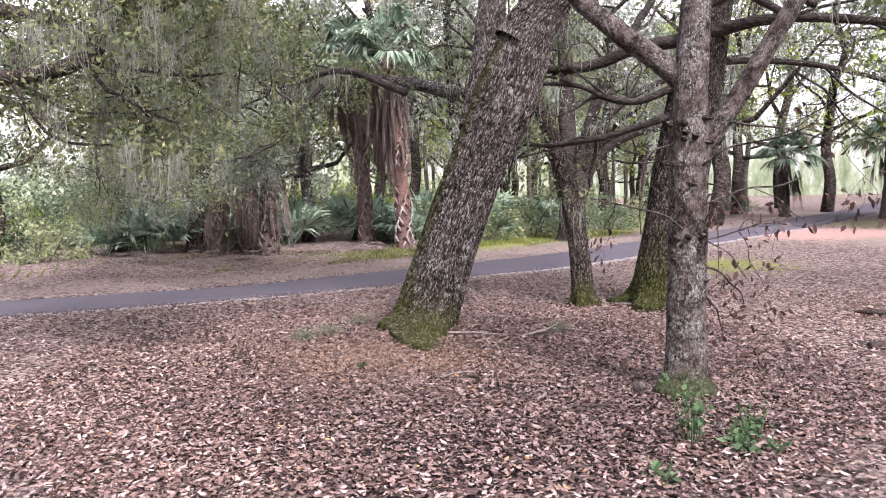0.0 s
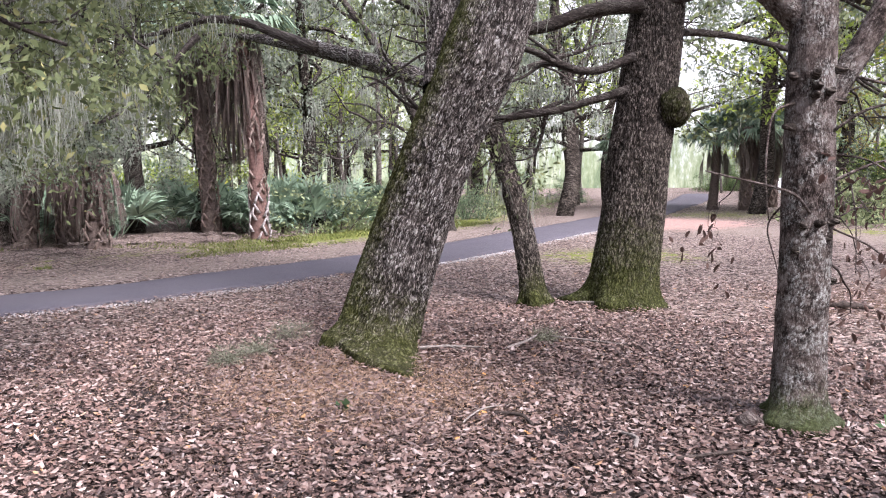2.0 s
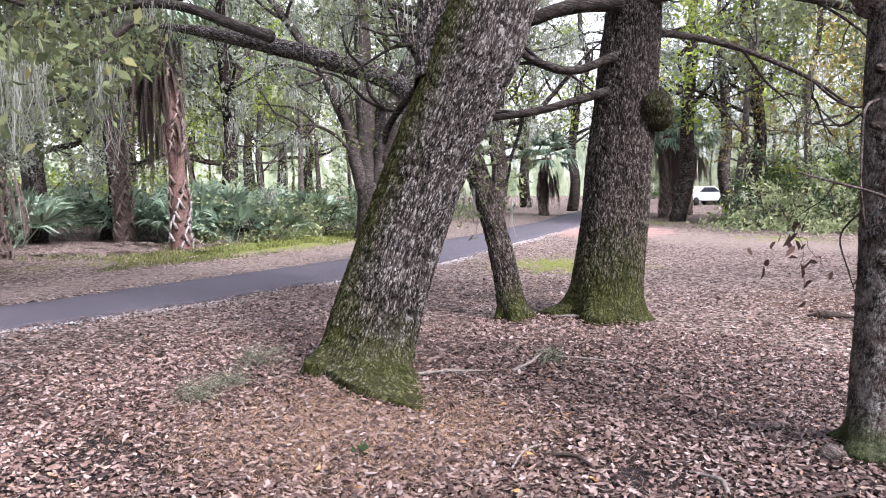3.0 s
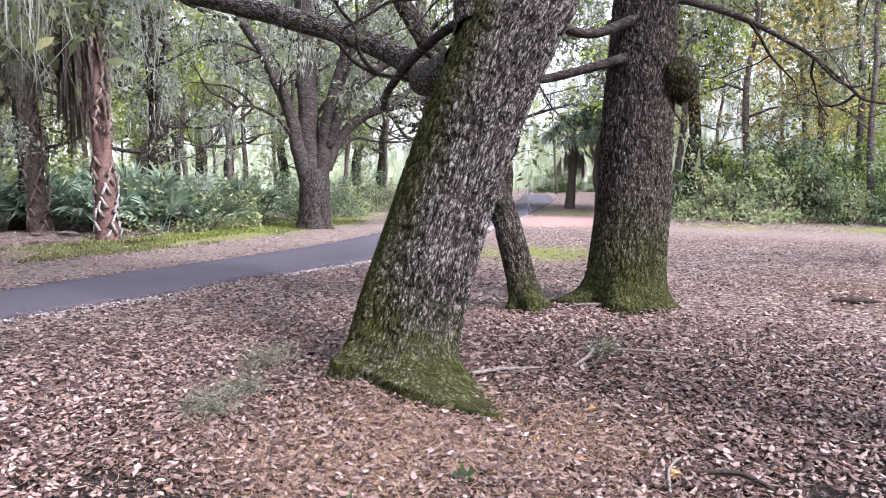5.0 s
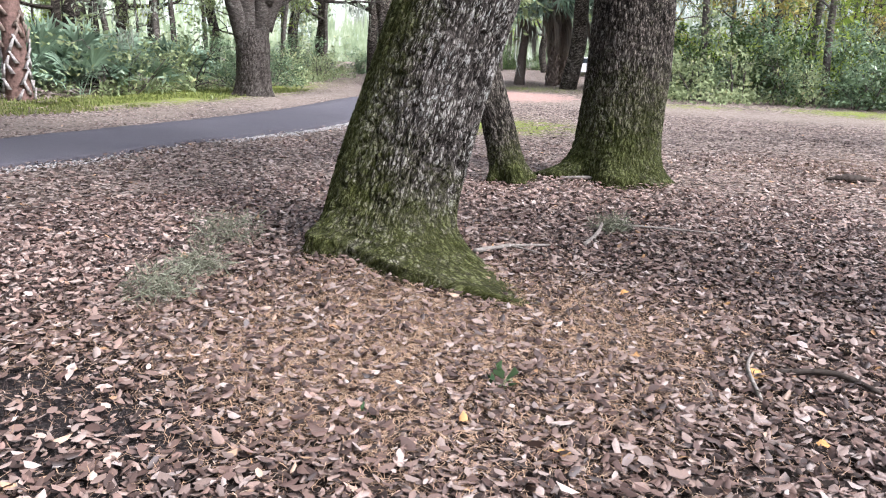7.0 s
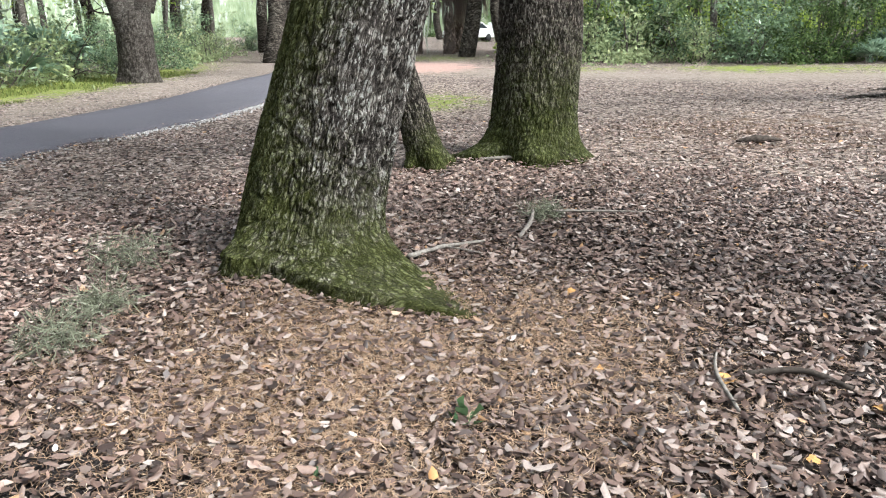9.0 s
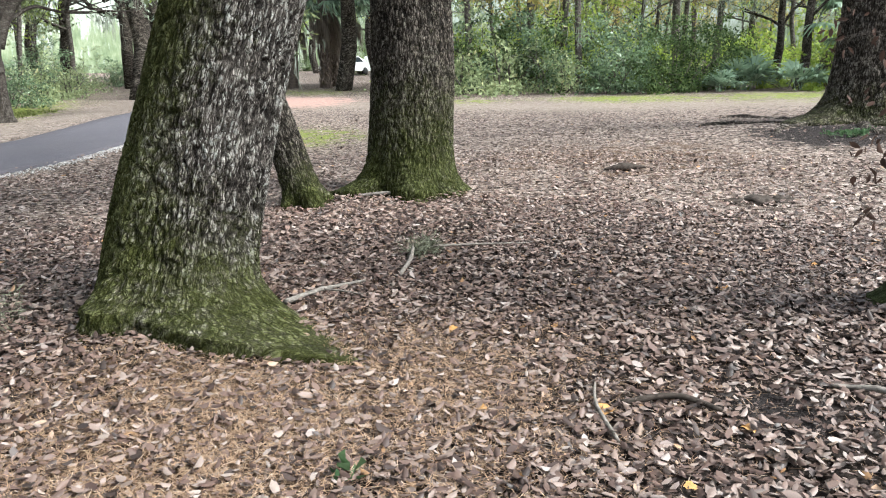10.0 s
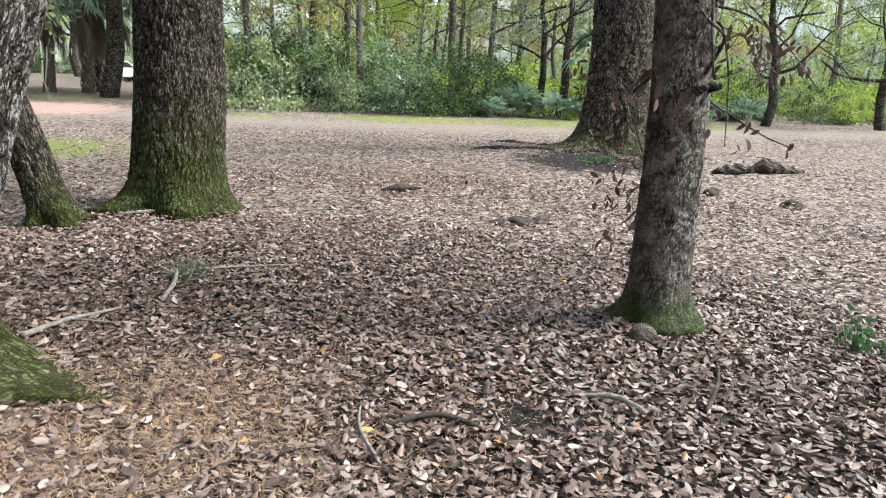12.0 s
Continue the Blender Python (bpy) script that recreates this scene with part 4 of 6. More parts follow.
def mottled_tree():
    """The slim tree with broken stubs, a fork and withered leaves."""
    rng = np.random.default_rng(41)
    x0, y0 = 2.46, 4.44
    tree = thing("slim_mottled_tree", x0, y0, 0, "slim forked tree with mottled grey bark and withered brown leaves", "tree")
    axis = np.array([(0, 0, -0.1), (0.0, -0.005, 0.5), (0.005, -0.01, 1.0), (0.01, 0.0, 1.6), (0.02, 0.02, 2.2), (0.04, 0.05, 2.9), (0.1, 0.1, 3.8), (0.2, 0.2, 5.2), (0.3, 0.3, 6.8)])
    V, F, at = bark_trunk(axis, [0.2, 0.18, 0.172, 0.17, 0.165, 0.15, 0.12, 0.09, 0.05], 140, 300, 0.006, (0.03, 0.05), (0.11, 0.1, 4, [(-1.9, 0.14), (-0.5, 0.1)]), 17.0,
                          lambda th, h: 0.95 * np.clip(1.3 - h / 0.36, 0, 1) + 0.12, lambda th, h: np.clip(0.6 + 0.7 * np.cos(th + 1.3), 0, 1.2))
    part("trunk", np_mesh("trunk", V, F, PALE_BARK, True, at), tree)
    off = np.array([x0, y0, 0])
    limbs = []
    right = np.array([(2.45, 4.52, 1.95), (2.62, 4.56, 2.28), (2.9, 4.6, 2.7), (3.2, 4.66, 3.2), (3.6, 4.8, 3.9), (3.9, 5.0, 4.8)]) - off
    left = np.array([(2.42, 4.52, 2.9), (2.15, 4.5, 3.12), (1.8, 4.5, 3.4), (1.45, 4.55, 3.75), (1.1, 4.65, 4.3), (0.8, 4.8, 5.0)]) - off
    over = np.array([(2.6, 4.7, 3.6), (2.95, 4.75, 3.72), (3.3, 4.8, 3.72), (3.62, 4.85, 3.55)]) - off
    for nm, pts, rad in (("fork_stem", right, [0.09, 0.095, 0.085, 0.08, 0.065, 0.04]), ("limb", left, [0.11, 0.1, 0.09, 0.08, 0.07, 0.05]), ("broken_limb", over, [0.09, 0.08, 0.07, 0.05])):
        V, F, at = bark_trunk(pts, rad, 70, 130, 0.006, (0.03, 0.05), None, 19.0, lambda th, h: 0.2 + 0 * th)
        part(nm, np_mesh(nm, V, F, PALE_BARK, True, at), tree)
    for k in range(16):
        z = rng.uniform(0.9, 2.6)
        a = rng.uniform(-2.9, 0.3)
        p = np.array([0.15 * math.cos(a), 0.15 * math.sin(a), z])
        q = p + np.array([math.cos(a), math.sin(a), rng.uniform(-0.1, 0.3)]) * rng.uniform(0.04, 0.09)
        part("broken_stub", limb_mesh("broken_stub", [tube([p, (p + q) / 2, q], [0.035, 0.026, 0.018], 8, 6)], DARK_BARK), tree)
    twigs, tips = [], []
    for s, d, ln in (((0.15, -0.02, 1.75), (0.9, -0.35, 0.1), 0.9), ((-0.05, -0.16, 1.55), (-0.7, -0.5, 0.15), 0.9), ((0.15, 0.05, 1.2), (0.8, 0.3, -0.2), 0.7), ((0.12, -0.1, 2.1), (0.7, -0.6, 0.0), 1.0),
                     ((0.35, 0.08, 2.5), (0.9, -0.1, -0.2), 1.0), ((-0.12, -0.05, 2.3), (-0.6, -0.6, 0.2), 1.0), ((0.16, 0.0, 0.95), (0.5, 0.6, -0.3), 0.6), ((0.1, 0.14, 1.6), (0.5, 0.9, -0.1), 1.3)):
        grow(rng, s, d, ln, 0.012, 2, twigs, tips, 0.35, (1, 4), -0.06, 4)
    for s, d in ((axis[-1], (0.3, 0.3, 0.8)), (axis[-2], (-0.7, 0.2, 0.5)), (axis[-2], (0.5, -0.6, 0.5)), (right[-1], (0.7, 0.2, 0.5)), (left[-1], (-0.6, 0.3, 0.6))):
        grow(rng, s, d, 2.0, 0.05, 2, twigs, tips, 0.25, (2, 4), 0.05, 5)
    for pts in (
        [(2.46, 4.3, 1.82), (2.36, 4.5, 1.63), (2.3, 4.66, 1.44), (2.34, 4.62, 1.2), (2.36, 4.55, 1.02)],
        [(2.58, 4.42, 1.7), (2.66, 4.32, 1.85), (2.7, 4.25, 1.6), (2.71, 4.23, 1.36), (2.71, 4.22, 1.14)],
        [(2.6, 4.4, 1.45), (2.8, 4.25, 1.33), (2.86, 4.05, 1.21), (2.89, 3.9, 1.15)],
        [(2.58, 4.4, 1.6), (2.68, 4.3, 1.72), (2.72, 4.2, 1.78), (2.75, 4.1, 1.64)],
        [(2.62, 4.42, 1.95), (2.75, 4.2, 1.9), (2.85, 4.0, 1.75), (2.9, 3.8, 1.5)],
    ):
        pts = np.array(pts) - off
        twigs.append(tube(pts, np.linspace(0.009, 0.003, len(pts)), 5, 24, 0.1, pts[0][2]))
        if pts[0][1] > -0.1:
            tips.extend([*pts[2:], (pts[1] + pts[2]) / 2])
    part("branchwork", limb_mesh("branchwork", twigs, PALE_BARK), tree, kind="stuff")
    part("root_knob", limb_mesh("root_knob", [tube([(-0.1, -0.04, 0.12), (-0.22, -0.06, 0.05), (-0.32, -0.07, 0.04), (-0.4, -0.08, 0.05), (-0.47, -0.1, 0.0)], [0.08, 0.06, 0.065, 0.08, 0.04], 14, 30, 0.25, 3.0)], PALE_BARK), tree, "grey-green knobbly surface root")
    low = [t for t in tips if t[2] < 3.2]
    high = [t for t in tips if t[2] >= 3.2]
    part("withered_leaves", np_mesh("withered_leaves", *curled_leaves(np.array(low), 2, 0.05, 0.075, rng), DEAD_LEAF, False), tree, "drooping withered brown leaves")
    part("crown", np_mesh("crown", *leaf_cloud(np.array(high), 26, 0.4, 0.085, rng), OAK_LEAF, False), tree, "green leaves high overhead", kind="stuff")


def great_oak():
    rng = np.random.default_rng(51)
    x0, y0 = 12.45, 9.4
    z0 = ground_at(x0, y0)
    tree = thing("great_oak_tree", x0, y0, z0, "massive dark old oak on a root mound", "tree")
    axis = np.array([(0, 0, -0.2), (0.0, 0.0, 0.6), (0.08, 0.03, 1.4), (0.18, 0.06, 2.4), (0.3, 0.1, 4.0), (0.4, 0.1, 6.0)])
    V, F, at = bark_trunk(axis, [0.72, 0.66, 0.62, 0.6, 0.56, 0.5], 170, 210, 0.045, (0.07, 0.25), (0.35, 0.4, 5, [(2.6, 0.7), (3.9, 0.4)]), 23.0,
                          lambda th, h: 0.7 * np.clip(1.2 - h / 1.0, 0, 1), lambda th, h: 0.25 + 0 * th)
    part("trunk", np_mesh("trunk", V, F, DARK_BARK, True, at), tree)
    for ang, ln in ((2.5, 3.2), (3.1, 2.6), (3.8, 2.9), (4.6, 2.4), (1.9, 2.8), (5.3, 2.5)):
        pts = []
        for f in np.linspace(0, 1, 6):
            a = ang + 0.25 * math.sin(f * 4 + ang)
            px, py = (0.6 + f * ln) * math.cos(a), (0.6 + f * ln) * math.sin(a)
            pts.append((px, py, ground_at(x0 + px, y0 + py) - z0 + 0.02 * (1 - f) - 0.06 + 0.03 * math.sin(f * 9 + ang)))
        part("root", limb_mesh("root", [tube(pts, np.linspace(0.13, 0.04, 6), 10, 40, 0.4, ang)], DARK_BARK), tree, "half-buried surface root")
    twigs, tips = [], []
    for d in ((-0.9, 0.2, 0.5), (0.6, 0.7, 0.5), (-0.4, -0.8, 0.5), (0.8, -0.4, 0.6), (0.1, 0.5, 0.9)):
        grow(rng, axis[-1], d, 4.0, 0.22, 3, twigs, tips, 0.22, (2, 4), 0.05, 8)
    part("branchwork", limb_mesh("branchwork", twigs, LIMB_BARK), tree, kind="stuff")
    part("crown", crown_mesh("crown", tips, rng, 16, 0.5, 0.11, OAK_LEAF), tree, "dark green oak leaves", kind="stuff")


def forked_oak():
    rng = np.random.default_rng(61)
    x0, y0 = 0.19, 25.4
    z0 = ground_at(x0, y0)
    tree = thing("forked_oak_tree", x0, y0, z0, "many-stemmed dark live oak beside the path", "tree")
    V, F, at = bark_trunk(np.array([(0, 0, -0.2), (0.0, 0, 0.7), (0.02, 0, 1.4), (0.05, 0, 1.9)]), [0.55, 0.48, 0.48, 0.36], 110, 110, 0.03, (0.06, 0.22), (0.25, 0.16, 5, []), 27.0, lambda th, h: 0.2 + 0 * th, lambda th, h: 0.1 + 0 * th)
    part("trunk", np_mesh("trunk", V, F, LIMB_BARK, True, at), tree)
    twigs, tips = [], []
    stems = (
        ([(-0.15, 0, 1.1), (-0.45, 0, 2.4), (-0.75, 0.05, 3.7), (-1.5, 0.1, 5.4), (-2.7, 0.2, 7.2), (-3.8, 0.4, 8.6)], [0.26, 0.24, 0.2, 0.17, 0.13, 0.07]),
        ([(0.0, 0.05, 1.1), (-0.12, 0.2, 2.8), (-0.2, 0.3, 5.0), (-0.25, 0.3, 7.3), (-0.3, 0.4, 10)], [0.36, 0.33, 0.3, 0.26, 0.14]),
        ([(0.15, 0, 1.1), (0.32, 0, 2.5), (0.55, -0.1, 3.9), (1.4, -0.2, 6.2), (2.2, -0.3, 7.4), (3.2, -0.4, 9)], [0.26, 0.25, 0.22, 0.2, 0.16, 0.09]),
        ([(0.4, 0.1, 1.9), (0.8, 0.2, 2.8), (1.5, 0.2, 3.5), (2.4, 0.3, 3.9), (3.4, 0.3, 4.1), (4.6, 0.4, 4.6)], [0.2, 0.17, 0.15, 0.13, 0.11, 0.06]),
        ([(0.45, -0.1, 2.6), (1.0, -0.4, 4.0), (2.0, -0.6, 5.0), (3.3, -0.8, 5.6), (4.8, -1.0, 6.0)], [0.16, 0.15, 0.13, 0.1, 0.06]),
        ([(-0.5, 0, 2.7), (-1.1, -0.2, 3.4), (-1.8, -0.2, 3.75), (-2.3, -0.3, 3.7), (-2.8, -0.3, 3.2)], [0.07, 0.055, 0.045, 0.035, 0.02]),
        ([(0.6, 0.2, 2.4), (1.4, 0.4, 2.9), (2.2, 0.4, 2.8), (3.2, 0.5, 3.1)], [0.06, 0.045, 0.03, 0.015]),
    )
    for pts, rad in stems:
        V, F = tube(np.array(pts), rad, 14, 40, 0.12, rad[0] * 50)
        part("stem", limb_mesh("stem", [(V, F)], LIMB_BARK), tree)
        for k in range(2, len(pts)):
            for _ in range(2):
                grow(rng, pts[k], unit(np.array(pts[k]) - np.array(pts[k - 1])) + rng.normal(size=3) * 0.5, 1.9, 0.05 + 0.02 * (rad[0] > 0.2), 2, twigs, tips, 0.28, (2, 4), 0.04, 5)
    part("branchwork", limb_mesh("branchwork", twigs, LIMB_BARK), tree, kind="stuff")
    part("crown", crown_mesh("crown", tips, rng, 5, 0.4, 0.14, GREY_LEAF), tree, "grey-green live oak leaves", kind="stuff")
    anchors = [tuple(t) for t in tips if rng.random() < 0.2]
    part("hanging_moss", np_mesh("hanging_moss", *moss_beards(anchors, rng, 16, (0.3, 1.0), 0.15, 0.012), MOSS_GREY, False), tree, "grey beards of hanging moss", kind="stuff")


def overhanging_oak():
    rng = np.random.default_rng(71)
    x0, y0 = -9.0, 3.2
    tree = thing("overhanging_oak_tree", x0, y0, 0, "live oak with arching limbs hung with grey moss", "tree")
    V, F, at = bark_trunk(np.array([(0, 0, -0.2), (0.05, 0, 1.0), (0.15, 0, 2.4), (0.2, 0, 4.0)]), [0.5, 0.44, 0.42, 0.38], 110, 150, 0.035, (0.08, 0.18), (0.25, 0.2, 5, []), 37.0, lambda th, h: 0.3 + 0 * th)
    part("trunk", np_mesh("trunk", V, F, OAK_BARK, True, at), tree)
    off = np.array([x0, y0, 0])
    twigs, tips = [], []
    main = np.array([(-8.85, 3.2, 3.0), (-7.2, 3.5, 3.4), (-5.6, 3.9, 3.35), (-4.5, 4.2, 3.25), (-3.75, 4.45, 3.45), (-3.45, 4.6, 3.9), (-3.1, 4.8, 4.6), (-2.6, 5.1, 5.4)]) - off
    twigs.append(tube(main, [0.16, 0.13, 0.1, 0.085, 0.085, 0.08, 0.07, 0.05], 12, 60))
    second = np.array([(-8.8, 3.3, 3.8), (-8.4, 5.0, 4.6), (-8.0, 7.0, 5.0), (-7.2, 9.0, 4.9), (-6.4, 10.5, 4.4), (-5.8, 11.5, 3.8)]) - off
    twigs.append(tube(second, [0.2, 0.16, 0.13, 0.1, 0.07, 0.03], 12, 50))
    third = np.array([(-8.8, 3.3, 3.8), (-9.4, 5.5, 4.2), (-9.8, 8.0, 4.2), (-9.6, 10.0, 3.8), (-9.2, 11.5, 3.2)]) - off
    twigs.append(tube(third, [0.18, 0.14, 0.11, 0.08, 0.03], 12, 50))
    for line in (main, second, third):
        for k in range(2, len(line)):
            for _ in range(4):
                grow(rng, line[k], unit(line[k] - line[k - 1]) + rng.normal(size=3) * 0.75, 1.5, 0.028, 2, twigs, tips, 0.4, (2, 4), 0.0, 4)
    part("branchwork", limb_mesh("branchwork", twigs, LIMB_BARK), tree, kind="stuff")
    part("crown", crown_mesh("crown", tips, rng, 34, 0.45, 0.075, OAK_LEAF), tree, "dull olive live oak leaves", kind="stuff")
    anchors = [tuple(t) for t in tips if rng.random() < 0.22]
    ends = np.array(tips) + off
    long_ones = []
    for want in ((-6.6, 9.8, 4.3), (-5.6, 10.4, 4.4), (-4.8, 10.9, 5.0), (-6.1, 10.1, 3.9), (-5.2, 11.5, 4.6)):
        near = ends[np.argmin(np.sum((ends - np.array(want)) ** 2, 1))] - off
        long_ones += [near, near + np.array([0.05, 0.03, 0.0])]
    part("moss_curtain", np_mesh("moss_curtain", *moss_beards(long_ones, rng, 260, (0.9, 1.6), 0.06, 0.003), MOSS_GREY, False), tree, "long pale curtains of hanging moss", kind="stuff")
    part("hanging_moss", np_mesh("hanging_moss", *moss_beards(anchors, rng, 70, (0.3, 0.8), 0.06, 0.002), MOSS_GREY, False), tree, "long grey beards of hanging moss", kind="stuff")


def dusty_oak():
    """A live oak whose low, dusty boughs droop in front of the palm stumps."""
    rng = np.random.default_rng(73)
    x0, y0 = -12.4, 20.6
    tree = thing("dusty_oak_tree", x0, y0, ground_at(x0, y0), "live oak with drooping dusty grey-green boughs", "tree")
    V, F, at = bark_trunk(np.array([(0, 0, -0.2), (0.1, 0, 1.2), (0.3, 0, 2.6), (0.5, 0, 4.5)]), [0.42, 0.34, 0.3, 0.24], 80, 90, 0.03, (0.08, 0.2), (0.25, 0.15, 5, []), 41.0, lambda th, h: 0.3 + 0 * th)
    part("trunk", np_mesh("trunk", V, F, DARK_BARK, True, at), tree)
    twigs, tips = [], []
    for x, y, z in ((-9.65, 14.3, 2.8), (-9.0, 14.7, 2.4), (-8.3, 15.1, 2.9), (-7.6, 15.5, 2.5), (-6.8, 15.9, 2.4), (-9.1, 14.6, 3.5), (-7.8, 15.3, 3.5), (-6.95, 15.7, 3.2), (-9.9, 14.1, 2.1), (-10.4, 13.8, 3.0)):
        end = np.array([x - x0, y - y0, z])
        pts = [np.array([0.4, 0, 3.6]), end * np.array([0.35, 0.35, 0]) + np.array([0.2, 0, 5.0]), end * np.array([0.72, 0.72, 0]) + np.array([0, 0, z + 1.2]), end]
        twigs.append(tube(pts, [0.1, 0.08, 0.05, 0.02], 8, 24, 0.1, z))
        S = spline(np.array(pts), 12)
        for k in (5, 7, 8, 9, 10, 11):
            grow(rng, S[k], unit(S[k] - S[k - 1]) + rng.normal(size=3) * 0.7, 1.2, 0.022, 2, twigs, tips, 0.35, (2, 4), -0.05, 4, 0.62, 1)
    part("branchwork", limb_mesh("branchwork", twigs, LIMB_BARK), tree, kind="stuff")
    part("crown", crown_mesh("crown", tips, rng, 12, 0.36, 0.1, GREY_LEAF), tree, "dusty grey-green leaves", kind="stuff")
    anchors = [tuple(t) for t in tips if rng.random() < 0.05]
    part("hanging_moss", np_mesh("hanging_moss", *moss_beards(anchors, rng, 50, (0.3, 0.8), 0.06, 0.0025), MOSS_GREY, False), tree, "grey beards of hanging moss", kind="stuff")


leaning_oak()
burled_oak()
slender_leaner()
mottled_tree()
great_oak()
forked_oak()
overhanging_oak()
dusty_oak()


# ---- palms and palmettos ----
def cabbage_palm(x, y, height, seed, skirt, trunk_mat, lean=(0.0, 0.0), bare=0.0, label="", boots=True, fronds=22, frond_size=1.6, base_pale=False, dead=DEAD_FROND):
    rng = np.random.default_rng(seed)
    z0 = ground_at(x, y)
    palm = thing("cabbage_palm", x, y, z0, label or "cabbage palm with a shaggy skirt of dead fronds", "palm tree", "cabbage palms by the path")
    pts = [(lean[0] * f * f + 0.1 * math.sin(f * 3 + seed), lean[1] * f * f, -0.1 + f * (height + 0.1)) for f in np.linspace(0, 1, 6)]
    part("trunk", np_mesh("trunk", *tube(pts, [0.3, 0.24, 0.22, 0.22, 0.22, 0.2], 16, 50, 0.12, seed), trunk_mat), palm)
    S = spline(np.array(pts), 60)
    pieces, pale = [], []
    if boots:
        k = 0
        for f in np.linspace(0.02, 0.97, int(height * 26)):
            if bare and 0.3 < f < 0.3 + bare:
                continue
            c = S[int(f * 59)]
            a = k * 2.4
            k += 1
            d = np.array([math.cos(a), math.sin(a), 0])
            t = np.array([-d[1], d[0], 0])
            w, ln = 0.035, rng.uniform(0.2, 0.34)
            p = c + d * (0.02 + float(np.interp(f, [0, 0.2, 0.4, 1.0], [0.28, 0.23, 0.21, 0.2])))
            q = p + d * rng.uniform(-0.02, 0.035) + t * (0.5 if k % 2 else -0.5) * ln + np.array([0, 0, ln])
            V = np.array([p - t * w * 1.6, p + t * w * 1.6, q + t * w * 0.6, q - t * w * 0.6, p - t * w * 1.2 + d * 0.05, p + t * w * 1.2 + d * 0.05, q + t * w * 0.5 + d * 0.03, q - t * w * 0.5 + d * 0.03])
            F = np.array([[0, 1, 2, 3], [4, 7, 6, 5], [0, 4, 5, 1], [1, 5, 6, 2], [2, 6, 7, 3], [3, 7, 4, 0]])
            (pale if base_pale and f < 0.2 else pieces).append((V, F))
        if pieces:
            part("boot_covering", np_mesh("boot_covering", *joined(pieces), BOOT, False), palm, "split stubs of old frond stalks", "stuff")
        if pale:
            for V, F in pale:
                part("boot", np_mesh("boot", V, F, PALE_BOOT, False), palm, "bleached criss-cross stub at the foot")
    top = np.array(pts[-1])
    live = []
    for k in range(fronds):
        a, el = k * 2.4 + rng.normal() * 0.2, rng.uniform(-0.35, 1.2)
        d = np.array([math.cos(a) * math.cos(el), math.sin(a) * math.cos(el), math.sin(el)])
        live.append(fan_blades(top + np.array([0, 0, 0.1]), d, frond_size * rng.uniform(0.85, 1.2), rng, 24, 2.7, 0.45))
    part("crown", np_mesh("crown", *joined(live), PALM_LEAF, False), palm, "green fan fronds")
    if skirt > 0:
        gone = []
        for k in range(int(skirt * 60)):
            a = rng.random() * 6.28
            el = rng.uniform(-1.55, -1.2)
            d = np.array([math.cos(a) * math.cos(el), math.sin(a) * math.cos(el), math.sin(el)])
            base = top - np.array([0, 0, rng.uniform(0, skirt)]) + np.array([math.cos(a), math.sin(a), 0]) * rng.uniform(0.2, 0.42)
            gone.append(fan_blades(base, d, rng.uniform(0.7, 1.3), rng, 20, rng.uniform(0.5, 1.0), 0.9, 0.017))
        part("skirt", np_mesh("skirt", *joined(gone), dead, False), palm, "hanging dead brown fronds")
    return palm


cabbage_palm(-5.45, 22.1, 6.7, 1, 2.8, RED_TRUNK, (-0.4, 0.2), 0.1, "cabbage palm with reddish trunk and hanging dead fronds", base_pale=True)
cabbage_palm(-7.45, 24.0, 7.0, 2, 1.7, BROWN_TRUNK, (-0.3, 0.0), 0.0, "cabbage palm with brown booted trunk and dead skirt")
cabbage_palm(-10.4, 20.5, 2.5, 3, 0.35, BROWN_TRUNK, (0.25, 0.0), 0.0, "short cabbage palm stump shaggy with dead boots", fronds=3, frond_size=0.8)
cabbage_palm(-9.05, 19.5, 2.6, 4, 0.35, BROWN_TRUNK, (-0.15, 0.1), 0.0, "short cabbage palm stump shaggy with dead boots", fronds=3, frond_size=0.8)
cabbage_palm(-11.05, 19.7, 2.6, 5, 0.35, BROWN_TRUNK, (0.2, 0.1), 0.0, "short cabbage palm stump shaggy with dead boots", fronds=3, frond_size=0.8)
cabbage_palm(14.5, 37.6, 3.7, 6, 0.35, BROWN_TRUNK, (0.1, 0), 0.6, "slender cabbage palm where the path bends", boots=False, fronds=26, dead=BLEACHED_FROND)
cabbage_palm(15.6, 36.4, 4.1, 7, 0.8, BROWN_TRUNK, (0.2, 0), 0.0, "cabbage palm with pale drooping dead fronds", fronds=26, dead=BLEACHED_FROND)
cabbage_palm(17.0, 37.9, 3.8, 8, 0.7, BROWN_TRUNK, (-0.2, 0), 0.0, "cabbage palm with pale drooping dead fronds", fronds=26, dead=BLEACHED_FROND)
cabbage_palm(18.6, 39.6, 4.0, 11, 0.7, BROWN_TRUNK, (0.2, 0), 0.0, "cabbage palm with pale drooping dead fronds", fronds=26, dead=BLEACHED_FROND)
cabbage_palm(25.9, 16.5, 2.0, 10, 0.3, BROWN_TRUNK, (0.1, 0), 0.0, "small cabbage palm at the edge of the thicket", fronds=14)
cabbage_palm(10.6, 41.0, 3.2, 9, 0.9, BROWN_TRUNK, (0.2, 0), 0.0)


